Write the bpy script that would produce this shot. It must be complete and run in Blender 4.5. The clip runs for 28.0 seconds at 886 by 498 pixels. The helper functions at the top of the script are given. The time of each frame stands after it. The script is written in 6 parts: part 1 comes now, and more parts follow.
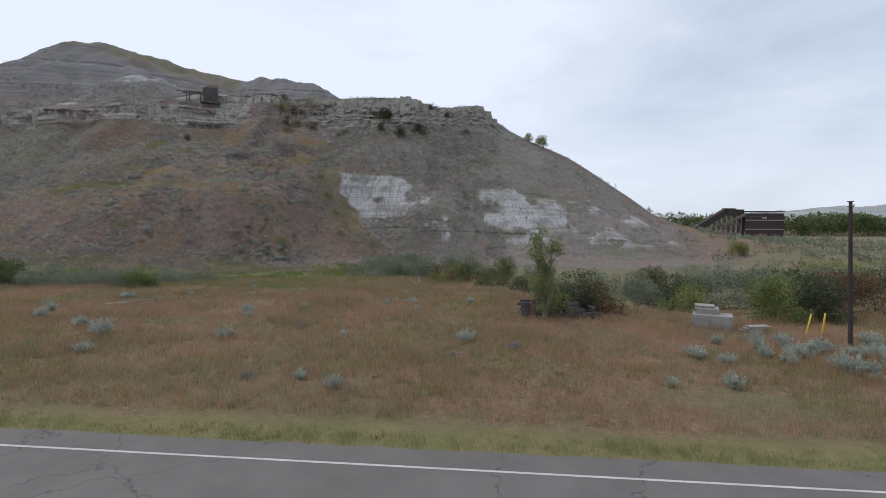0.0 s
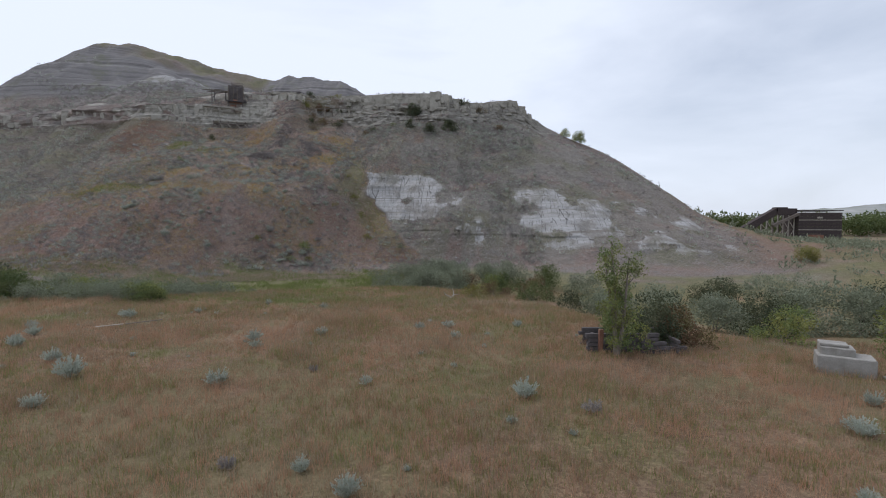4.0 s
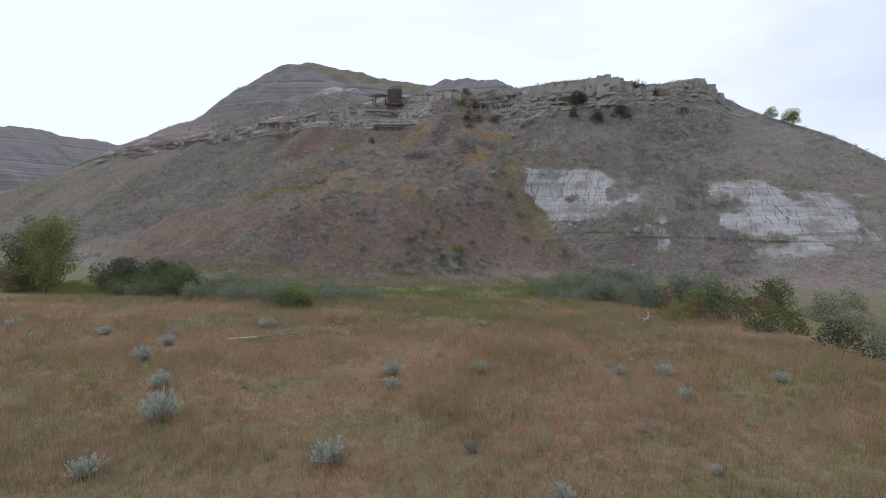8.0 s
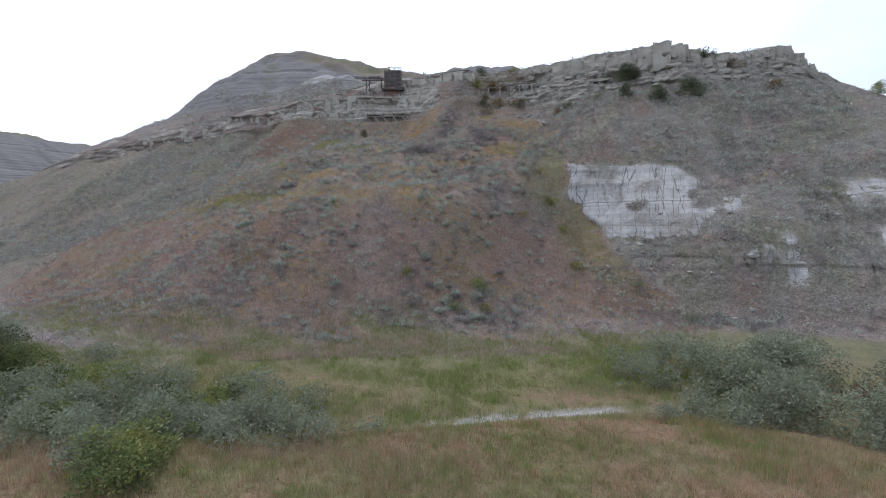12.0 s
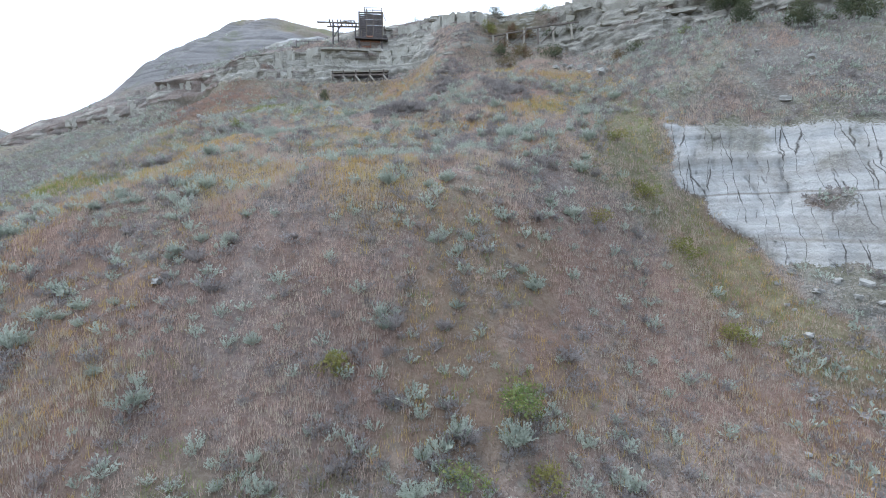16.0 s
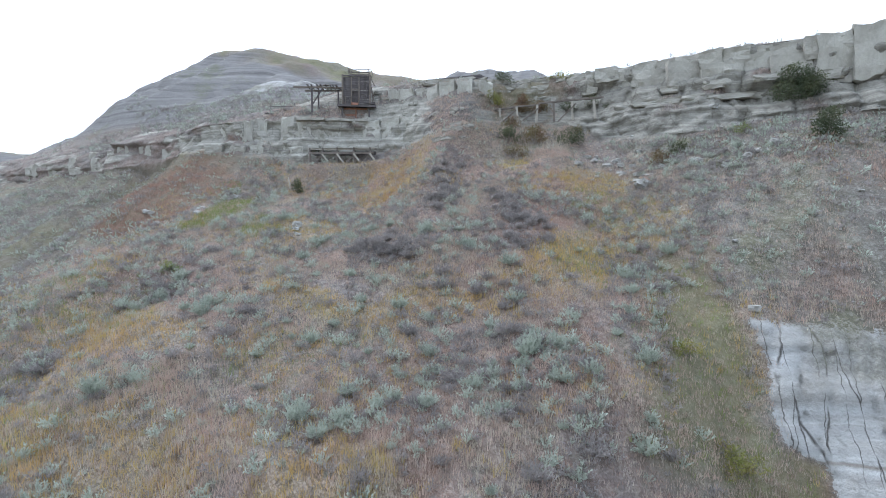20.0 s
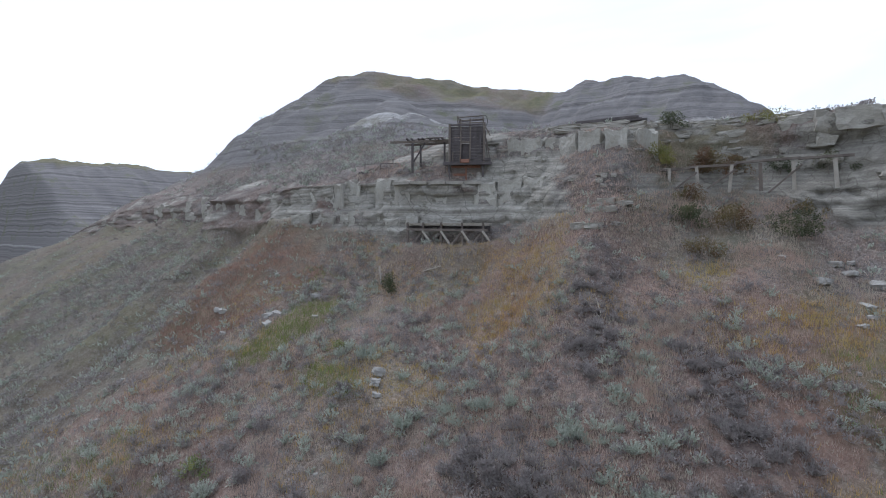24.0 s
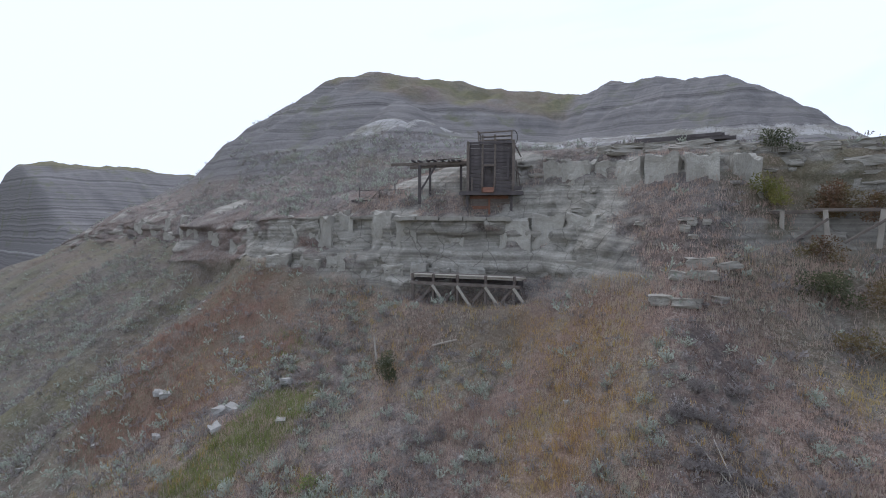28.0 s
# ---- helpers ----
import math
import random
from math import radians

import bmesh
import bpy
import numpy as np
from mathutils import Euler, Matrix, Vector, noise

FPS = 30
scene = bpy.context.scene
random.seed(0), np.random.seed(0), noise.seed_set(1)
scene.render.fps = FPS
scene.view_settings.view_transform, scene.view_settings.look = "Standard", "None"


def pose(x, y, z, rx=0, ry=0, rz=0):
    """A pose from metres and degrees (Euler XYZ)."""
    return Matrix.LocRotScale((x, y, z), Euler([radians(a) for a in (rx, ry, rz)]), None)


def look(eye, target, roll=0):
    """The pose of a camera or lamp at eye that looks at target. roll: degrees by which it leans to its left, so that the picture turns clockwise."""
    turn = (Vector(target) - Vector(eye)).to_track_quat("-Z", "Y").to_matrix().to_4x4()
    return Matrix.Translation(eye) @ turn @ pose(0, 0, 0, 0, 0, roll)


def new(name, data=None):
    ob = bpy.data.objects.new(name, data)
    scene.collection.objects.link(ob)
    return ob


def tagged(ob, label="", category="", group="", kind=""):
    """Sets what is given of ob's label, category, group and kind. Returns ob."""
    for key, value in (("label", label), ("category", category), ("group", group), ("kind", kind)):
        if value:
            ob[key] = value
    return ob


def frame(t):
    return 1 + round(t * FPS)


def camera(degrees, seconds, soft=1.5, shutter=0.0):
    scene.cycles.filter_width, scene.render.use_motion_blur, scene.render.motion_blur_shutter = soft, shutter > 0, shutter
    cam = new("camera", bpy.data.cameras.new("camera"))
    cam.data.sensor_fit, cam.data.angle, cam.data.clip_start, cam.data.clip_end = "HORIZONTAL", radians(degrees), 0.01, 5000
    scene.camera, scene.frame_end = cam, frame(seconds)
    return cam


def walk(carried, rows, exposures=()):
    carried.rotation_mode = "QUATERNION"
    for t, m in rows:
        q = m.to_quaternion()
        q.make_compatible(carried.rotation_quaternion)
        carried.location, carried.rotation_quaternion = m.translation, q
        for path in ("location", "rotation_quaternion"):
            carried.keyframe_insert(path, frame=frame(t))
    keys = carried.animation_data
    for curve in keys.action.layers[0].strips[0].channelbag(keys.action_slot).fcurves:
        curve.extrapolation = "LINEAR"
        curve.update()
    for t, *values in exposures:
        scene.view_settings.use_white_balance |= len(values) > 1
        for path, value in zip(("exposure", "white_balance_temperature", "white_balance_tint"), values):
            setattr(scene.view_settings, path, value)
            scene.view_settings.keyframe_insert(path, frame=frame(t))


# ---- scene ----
cam = camera(85.3, 28.0, 0.95)
PATH = [
    (0, (0.045, 1.453, 6.905), (0.035, 3.45, 6.81), 0.2),
    (0.5, (-0.521, 2.697, 6.927), (-0.527, 4.695, 6.834), 0.1),
    (1, (-0.911, 3.463, 6.986), (-0.916, 5.461, 6.892), 0.0),
    (1.5, (-1.169, 3.976, 7.078), (-1.175, 5.974, 6.984), 0.0),
    (2, (-1.351, 4.654, 7.134), (-1.353, 6.652, 7.041), 0.0),
    (2.5, (-1.221, 5.675, 7.249), (-1.229, 7.672, 7.153), -0.1),
    (4.5, (-1.133, 9.438, 7.816), (-1.41, 11.415, 7.708), 0.5),
    (5, (-1.497, 10.636, 7.812), (-2.08, 12.545, 7.705), 0.2),
    (5.5, (-1.959, 11.557, 7.825), (-2.592, 13.45, 7.717), 0.3),
    (6, (-2.44, 12.628, 7.748), (-3.097, 14.513, 7.645), 0.2),
    (6.5, (-2.853, 13.818, 7.668), (-3.529, 15.697, 7.567), 0.2),
    (7, (-3.507, 15.27, 7.554), (-4.206, 17.14, 7.458), 0.2),
    (7.5, (-4.096, 16.595, 7.467), (-4.814, 18.459, 7.373), 0.2),
    (8, (-4.703, 18.112, 7.377), (-5.43, 19.972, 7.288), 0.1),
    (8.5, (-5.427, 19.773, 7.281), (-6.158, 21.631, 7.197), 0.1),
    (9, (-6.329, 21.755, 7.199), (-7.063, 23.613, 7.117), 0.1),
    (9.5, (-7.608, 24.311, 7.088), (-8.343, 26.168, 7.007), 0.2),
    (10, (-9.035, 27.439, 7.211), (-9.773, 29.296, 7.13), 0.1),
    (10.5, (-10.445, 30.834, 7.639), (-11.187, 32.689, 7.557), -0.2),
    (11, (-11.776, 34.508, 8.382), (-12.527, 36.359, 8.299), -0.4),
    (11.5, (-13.035, 38.34, 9.147), (-13.794, 40.189, 9.065), -0.4),
    (12, (-14.54, 42.418, 10.001), (-15.306, 44.263, 9.918), -0.6),
    (12.5, (-16.352, 46.259, 10.18), (-17.115, 48.106, 10.101), -0.5),
    (14.5, (-22.598, 62.586, 9.731), (-23.368, 64.43, 9.656), -0.4),
    (15, (-23.962, 66.226, 9.969), (-24.734, 68.07, 9.893), -0.4),
    (15.5, (-25.334, 69.612, 10.268), (-26.104, 71.457, 10.195), -0.3),
    (16, (-26.406, 72.741, 10.909), (-27.178, 74.584, 10.834), -0.3),
    (16.5, (-27.485, 75.776, 11.805), (-28.258, 77.62, 11.734), -0.3),
    (17, (-28.509, 78.371, 12.974), (-29.281, 80.215, 12.907), -0.3),
    (17.5, (-29.429, 79.84, 14.378), (-30.194, 81.686, 14.308), -0.3),
    (18, (-29.634, 80.536, 16.089), (-30.401, 82.382, 16.02), -0.2),
    (18.5, (-29.667, 80.704, 18.157), (-30.433, 82.55, 18.089), -0.2),
    (19, (-29.98, 81.519, 20.251), (-30.741, 83.367, 20.187), -0.1),
    (19.5, (-30.297, 82.563, 22.415), (-31.061, 84.411, 22.35), -0.0),
    (20, (-30.676, 83.968, 24.568), (-31.447, 85.813, 24.501), -0.1),
    (20.5, (-31.283, 85.421, 26.725), (-32.088, 87.25, 26.659), -0.1),
    (21, (-32.244, 87.332, 29.236), (-33.28, 89.041, 29.163), 0.1),
    (21.5, (-33.113, 89.025, 31.36), (-34.217, 90.691, 31.285), 0.0),
    (22, (-34.047, 90.716, 32.965), (-35.172, 92.367, 32.886), 0.0),
    (22.5, (-35.147, 92.451, 34.125), (-36.289, 94.091, 34.046), 0.0),
    (24.5, (-40.055, 99.125, 35.114), (-41.24, 100.735, 35.032), 0.3),
    (25, (-41.43, 100.65, 35.486), (-42.616, 102.258, 35.404), 0.4),
    (25.5, (-42.593, 102.129, 36.468), (-43.784, 103.733, 36.384), 0.4),
    (26, (-43.842, 103.675, 37.652), (-45.038, 105.276, 37.575), 0.3),
    (26.5, (-45.03, 104.929, 38.61), (-46.224, 106.531, 38.531), 0.5),
    (27, (-45.963, 106.023, 38.892), (-47.159, 107.624, 38.813), 0.5),
    (27.5, (-46.478, 106.659, 38.992), (-47.675, 108.259, 38.916), 0.5),
    (28, (-46.604, 107.001, 39.151), (-47.806, 108.597, 39.068), 0.4),
]
walk(cam, [(t, look(eye, target, roll)) for t, eye, target, roll in PATH],
     [(0, -.16, 6550, 12), (8, .0, 6500, 14), (12, .28, 6300, 13), (14.5, .7, 6050, 8), (17, 1.08, 6000, 7), (20, .95, 6050, 7), (21, .7, 6150, 8), (22.5, .45, 6200, 9), (25, .1, 6200, 13), (28, .08, 6200, 13)])

# ---- world, sun ----
SUN_AZ, SUN_EL = radians(-60.0), radians(58.0)      # ahead and a little to the left of the way in
world = bpy.data.worlds.new("overcast_sky")
scene.world = world
world.use_nodes = True
wn, wl = world.node_tree.nodes, world.node_tree.links
wn.clear()
w_out = wn.new("ShaderNodeOutputWorld")
w_bg = wn.new("ShaderNodeBackground")
w_sky = wn.new("ShaderNodeTexSky")
w_sky.sky_type, w_sky.sun_disc = "NISHITA", False
w_sky.sun_elevation, w_sky.sun_rotation = SUN_EL, SUN_AZ
w_sky.air_density, w_sky.dust_density, w_sky.ozone_density = 1.0, 2.0, 1.0
w_co = wn.new("ShaderNodeTexCoord")
w_map = wn.new("ShaderNodeMapping")
w_map.inputs["Scale"].default_value = (1.1, 1.1, 3.2)
w_map.inputs["Location"].default_value = (0.35, 0.1, 0.0)
w_noise = wn.new("ShaderNodeTexNoise")
w_noise.inputs["Scale"].default_value, w_noise.inputs["Detail"].default_value = 1.7, 6.0
w_noise.inputs["Roughness"].default_value, w_noise.inputs["Distortion"].default_value = 0.52, 0.4
w_ramp = wn.new("ShaderNodeValToRGB")
w_ramp.color_ramp.elements[0].position, w_ramp.color_ramp.elements[1].position = 0.08, 0.52
w_ramp.color_ramp.elements[0].color = (0.5, 0.5, 0.5, 1)
w_sep = wn.new("ShaderNodeSeparateXYZ")
w_lean = wn.new("ShaderNodeMath")
w_lean.operation, w_lean.use_clamp = "MULTIPLY_ADD", False
w_lean.inputs[1].default_value, w_lean.inputs[2].default_value = -0.24, -0.02
w_sum = wn.new("ShaderNodeMath")
w_sum.operation = "ADD"
w_mix = wn.new("ShaderNodeMix")
w_mix.data_type = "RGBA"
w_mix.inputs["B"].default_value = (7.8, 8.7, 10.0, 1)
wl.new(w_co.outputs["Generated"], w_map.inputs["Vector"])
wl.new(w_map.outputs[0], w_noise.inputs["Vector"])
wl.new(w_co.outputs["Generated"], w_sep.inputs[0])
wl.new(w_sep.outputs["X"], w_lean.inputs[0])
wl.new(w_noise.outputs["Fac"], w_sum.inputs[0])
wl.new(w_lean.outputs[0], w_sum.inputs[1])
wl.new(w_sum.outputs[0], w_ramp.inputs["Fac"])
wl.new(w_ramp.outputs["Color"], w_mix.inputs["Factor"])
wl.new(w_sky.outputs["Color"], w_mix.inputs["A"])
wl.new(w_mix.outputs["Result"], w_bg.inputs["Color"])
w_bg.inputs["Strength"].default_value = 0.115
wl.new(w_bg.outputs[0], w_out.inputs["Surface"])

sun = new("sun", bpy.data.lights.new("sun", "SUN"))
sun.data.energy, sun.data.angle, sun.data.color = 1.5, radians(28), (1.0, 0.985, 0.97)
sun.matrix_world = look((0, 0, 0), (-math.sin(SUN_AZ) * -math.cos(SUN_EL) * -1, -math.cos(SUN_AZ) * math.cos(SUN_EL), -math.sin(SUN_EL)))
sun.location = (0, 0, 400)
scene.view_settings.exposure = 0.0

# ---- materials ----
def mat_new(name):
    m = bpy.data.materials.new(name)
    m.use_nodes = True
    nt = m.node_tree
    return m, nt, nt.nodes["Principled BSDF"]


def nd(nt, kind, **kw):
    n = nt.nodes.new(kind)
    for key, value in kw.items():
        n.inputs[key.replace("_", " ")].default_value = value
    return n


def noise_fac(nt, scale, detail=4.0, rough=0.55, vec=None, lo=0.35, hi=0.65):
    """A noise between lo and hi stretched to 0..1; gives the output socket."""
    n = nd(nt, "ShaderNodeTexNoise", Scale=scale, Detail=detail, Roughness=rough)
    if vec is not None:
        nt.links.new(vec, n.inputs["Vector"])
    r = nt.nodes.new("ShaderNodeMapRange")
    r.inputs["From Min"].default_value, r.inputs["From Max"].default_value = lo, hi
    nt.links.new(n.outputs["Fac"], r.inputs["Value"])
    return r.outputs["Result"]


def mix_col(nt, a, b, fac):
    m = nt.nodes.new("ShaderNodeMix")
    m.data_type = "RGBA"
    for sock, v in (("A", a), ("B", b)):
        if isinstance(v, tuple):
            m.inputs[sock].default_value = (*v, 1)
        else:
            nt.links.new(v, m.inputs[sock])
    if isinstance(fac, (int, float)):
        m.inputs["Factor"].default_value = fac
    else:
        nt.links.new(fac, m.inputs["Factor"])
    return m.outputs["Result"]


def math_node(nt, op, a, b=0.0, clamp=False):
    m = nt.nodes.new("ShaderNodeMath")
    m.operation, m.use_clamp = op, clamp
    for i, v in enumerate((a, b)):
        if isinstance(v, (int, float)):
            m.inputs[i].default_value = v
        else:
            nt.links.new(v, m.inputs[i])
    return m.outputs[0]


def bump_into(nt, bsdf, fac, strength, distance):
    b = nd(nt, "ShaderNodeBump", Strength=strength, Distance=distance)
    nt.links.new(fac, b.inputs["Height"])
    nt.links.new(b.outputs[0], bsdf.inputs["Normal"])


def make_ground_material():
    m, nt, bsdf = mat_new("badlands_ground")
    geo = nt.nodes.new("ShaderNodeNewGeometry")
    pos = geo.outputs["Position"]
    att = {}
    for key in ("rock", "pale", "mud", "strata", "green", "coal", "rust", "gravel", "verge", "slope", "straw", "pink", "dusk"):
        a = nt.nodes.new("ShaderNodeAttribute")
        a.attribute_name = key
        att[key] = a.outputs["Fac"]
    n_big = noise_fac(nt, .09, 5, .6, pos)
    n_mid = noise_fac(nt, .7, 5, .62, pos)
    n_fine = noise_fac(nt, 5.0, 5, .7, pos, .3, .7)
    n_grit = noise_fac(nt, 17.0, 3, .7, pos, .42, .6)
    tuft = nd(nt, "ShaderNodeTexVoronoi", Scale=1.15, Randomness=1.0)
    nt.links.new(pos, tuft.inputs["Vector"])
    rag = math_node(nt, "ADD", tuft.outputs["Distance"], math_node(nt, "MULTIPLY", noise_fac(nt, 4.0, 4, .7, pos, .25, .75), .45))
    spot = nt.nodes.new("ShaderNodeMapRange")
    spot.inputs["From Min"].default_value, spot.inputs["From Max"].default_value = .62, .38
    nt.links.new(rag, spot.inputs["Value"])
    tuft_col = nt.nodes.new("ShaderNodeSeparateColor")
    nt.links.new(tuft.outputs["Color"], tuft_col.inputs[0])
    brush = mix_col(nt, (.12, .112, .112), (.235, .25, .22), tuft_col.outputs[0])
    brush = mix_col(nt, brush, (.10, .09, .085), math_node(nt, "MULTIPLY", n_grit, .6))
    # meadow soil under dry grass
    meadow = mix_col(nt, (.22, .14, .095), (.285, .195, .13), n_big)
    meadow = mix_col(nt, meadow, (.18, .18, .08), noise_fac(nt, .22, 4, .6, pos, .46, .62))
    meadow = mix_col(nt, meadow, (.15, .10, .06), math_node(nt, "MULTIPLY", n_fine, .45))
    # slope soil: pinkish brown with grey
    slope = mix_col(nt, (.20, .14, .125), (.22, .182, .172), n_mid)
    slope = mix_col(nt, slope, (.185, .178, .185), noise_fac(nt, .23, 5, .65, pos, .5, .6))
    slope = mix_col(nt, slope, (.165, .16, .16), noise_fac(nt, .35, 5, .65, pos, .5, .7))
    slope = mix_col(nt, slope, (.105, .085, .076), math_node(nt, "MULTIPLY", n_fine, .5))
    slope = mix_col(nt, slope, (.225, .14, .115), math_node(nt, "MULTIPLY", att["pink"], .7))
    slope = mix_col(nt, slope, mix_col(nt, (.26, .185, .10), (.21, .185, .105), n_mid), math_node(nt, "MULTIPLY", att["straw"], .6))
    slope = mix_col(nt, slope, (.33, .295, .27), math_node(nt, "MULTIPLY", n_grit, .4))
    slope = mix_col(nt, slope, (.075, .064, .058), math_node(nt, "MULTIPLY", noise_fac(nt, 11.0, 4, .7, pos, .52, .66), .7))
    slope = mix_col(nt, slope, brush, math_node(nt, "MULTIPLY", spot.outputs["Result"], .8))
    meadow = mix_col(nt, meadow, (.26, .165, .108), noise_fac(nt, .13, 4, .6, pos, .5, .6))
    meadow = mix_col(nt, meadow, (.13, .10, .07), math_node(nt, "MULTIPLY", n_grit, .5))
    # single tufts and clods: every cell its own tone, dark between them
    bent = nd(nt, "ShaderNodeTexNoise", Scale=3.0, Detail=3.0)
    nt.links.new(pos, bent.inputs["Vector"])
    shift = nt.nodes.new("ShaderNodeVectorMath")
    shift.operation = "MULTIPLY_ADD"
    nt.links.new(bent.outputs["Color"], shift.inputs[0])
    shift.inputs[1].default_value = (.8, .8, .8)
    nt.links.new(pos, shift.inputs[2])
    clod = nd(nt, "ShaderNodeTexVoronoi", Scale=6.5, Randomness=1.0)
    nt.links.new(shift.outputs[0], clod.inputs["Vector"])
    clod_col = nt.nodes.new("ShaderNodeSeparateColor")
    nt.links.new(clod.outputs["Color"], clod_col.inputs[0])
    clod_mix = nt.nodes.new("ShaderNodeMapRange")
    clod_mix.inputs["From Min"].default_value, clod_mix.inputs["From Max"].default_value = .30, .75
    nt.links.new(clod.outputs["Distance"], clod_mix.inputs["Value"])

    def tufted(c, light, dark, amount):
        high = nt.nodes.new("ShaderNodeMapRange")
        high.inputs["From Min"].default_value, high.inputs["From Max"].default_value = .45, 1.0
        nt.links.new(clod_col.outputs[0], high.inputs["Value"])
        low = nt.nodes.new("ShaderNodeMapRange")
        low.inputs["From Min"].default_value, low.inputs["From Max"].default_value = .45, 0.0
        nt.links.new(clod_col.outputs[0], low.inputs["Value"])
        c = mix_col(nt, c, light, math_node(nt, "MULTIPLY", high.outputs["Result"], amount))
        c = mix_col(nt, c, dark, math_node(nt, "MULTIPLY", low.outputs["Result"], amount))
        return mix_col(nt, c, dark, math_node(nt, "MULTIPLY", clod_mix.outputs["Result"], amount * .6))

    meadow = tufted(meadow, (.42, .32, .20), (.08, .06, .04), .34)
    slope = tufted(slope, (.42, .365, .32), (.07, .058, .05), .42)
    col = mix_col(nt, meadow, slope, att["slope"])
    col = mix_col(nt, col, mix_col(nt, (.165, .098, .076), (.235, .147, .112), n_fine), math_node(nt, "MULTIPLY", att["rust"], .62))
    col = mix_col(nt, col, mix_col(nt, (.115, .122, .06), (.18, .17, .085), n_mid), math_node(nt, "MULTIPLY", att["green"], .75))
    scrub = mix_col(nt, mix_col(nt, (.095, .084, .072), (.16, .143, .122), n_mid), (.12, .125, .07), noise_fac(nt, .16, 5, .65, pos, .46, .6))
    scrub = tufted(scrub, (.24, .235, .22), (.06, .055, .05), .5)
    col = mix_col(nt, col, scrub, math_node(nt, "MULTIPLY", att["dusk"], .75))
    col = mix_col(nt, col, mix_col(nt, (.17, .17, .07), (.235, .20, .10), n_mid), att["verge"])
    # beds that follow height
    sep = nt.nodes.new("ShaderNodeSeparateXYZ")
    nt.links.new(pos, sep.inputs[0])
    warp = nd(nt, "ShaderNodeTexNoise", Scale=.06, Detail=3.0)
    nt.links.new(pos, warp.inputs["Vector"])
    zz = math_node(nt, "ADD", sep.outputs["Z"], math_node(nt, "MULTIPLY", warp.outputs["Fac"], 3.0))
    comb = nt.nodes.new("ShaderNodeCombineXYZ")
    nt.links.new(zz, comb.inputs["Z"])
    bed = noise_fac(nt, .75, 3, .65, comb.outputs[0], .38, .62)
    bed2 = noise_fac(nt, 2.3, 2, .6, comb.outputs[0], .4, .6)
    mud = mix_col(nt, (.15, .131, .112), (.215, .197, .175), n_mid)
    mud = mix_col(nt, mud, (.22, .195, .17), math_node(nt, "MULTIPLY", bed, .7))
    mud = mix_col(nt, mud, (.11, .10, .095), math_node(nt, "MULTIPLY", n_fine, .4))
    mud = mix_col(nt, mud, (.195, .155, .135), math_node(nt, "MULTIPLY", att["pink"], .7))
    mud = mix_col(nt, mud, (.10, .098, .105), math_node(nt, "MULTIPLY", noise_fac(nt, .16, 5, .65, pos, .55, .68), .7))
    mud = mix_col(nt, mud, brush, math_node(nt, "MULTIPLY", spot.outputs["Result"], .55))
    mud = mix_col(nt, mud, (.29, .275, .255), math_node(nt, "MULTIPLY", n_grit, .25))
    mud = mix_col(nt, mud, (.135, .13, .075), math_node(nt, "MULTIPLY", noise_fac(nt, .11, 5, .65, pos, .47, .6), .7))
    mud = tufted(mud, (.36, .345, .32), (.075, .07, .065), .45)
    col = mix_col(nt, col, mud, att["mud"])
    strata = mix_col(nt, (.08, .075, .08), (.25, .242, .245), bed)
    white = noise_fac(nt, .32, 2, .5, comb.outputs[0], .60, .64)
    strata = mix_col(nt, strata, (.40, .395, .39), math_node(nt, "MULTIPLY", white, .75))
    strata = mix_col(nt, strata, (.19, .18, .18), math_node(nt, "MULTIPLY", bed2, .35))
    strata = mix_col(nt, strata, (.155, .145, .14), math_node(nt, "MULTIPLY", n_mid, .4))
    strata = mix_col(nt, strata, brush, math_node(nt, "MULTIPLY", spot.outputs["Result"], .3))
    strata = mix_col(nt, strata, (.135, .14, .095), noise_fac(nt, .12, 5, .65, pos, .55, .75))
    col = mix_col(nt, col, strata, att["strata"])
    pale = mix_col(nt, (.33, .33, .335), (.43, .43, .435), bed2)
    pale = mix_col(nt, pale, (.20, .18, .165), noise_fac(nt, 1.1, 2, .5, comb.outputs[0], .57, .60))
    pale = mix_col(nt, pale, (.30, .28, .255), math_node(nt, "MULTIPLY", bed, .5))
    pale = mix_col(nt, pale, (.25, .24, .225), math_node(nt, "MULTIPLY", n_mid, .35))
    # upright drying cracks in the pale beds
    wob_p = nd(nt, "ShaderNodeTexNoise", Scale=.45, Detail=5.0)
    nt.links.new(pos, wob_p.inputs["Vector"])
    add_p = nt.nodes.new("ShaderNodeVectorMath")
    nt.links.new(pos, add_p.inputs[0])
    nt.links.new(wob_p.outputs["Color"], add_p.inputs[1])
    map_p = nd(nt, "ShaderNodeMapping", Scale=(1.15, .05, .11))
    nt.links.new(add_p.outputs[0], map_p.inputs["Vector"])
    crack = nd(nt, "ShaderNodeTexVoronoi", Scale=1.0)
    crack.feature = "DISTANCE_TO_EDGE"
    nt.links.new(map_p.outputs[0], crack.inputs["Vector"])
    gap = nt.nodes.new("ShaderNodeMapRange")
    gap.inputs["From Min"].default_value, gap.inputs["From Max"].default_value = .030, .006
    nt.links.new(crack.outputs["Distance"], gap.inputs["Value"])
    cracked = math_node(nt, "MULTIPLY", gap.outputs["Result"], noise_fac(nt, .5, 3, .6, pos, .40, .5))
    pale = mix_col(nt, pale, (.05, .045, .042), math_node(nt, "MULTIPLY", cracked, .9))
    pale = mix_col(nt, pale, mud, math_node(nt, "MULTIPLY", noise_fac(nt, .2, 5, .65, pos, .46, .6), .75))
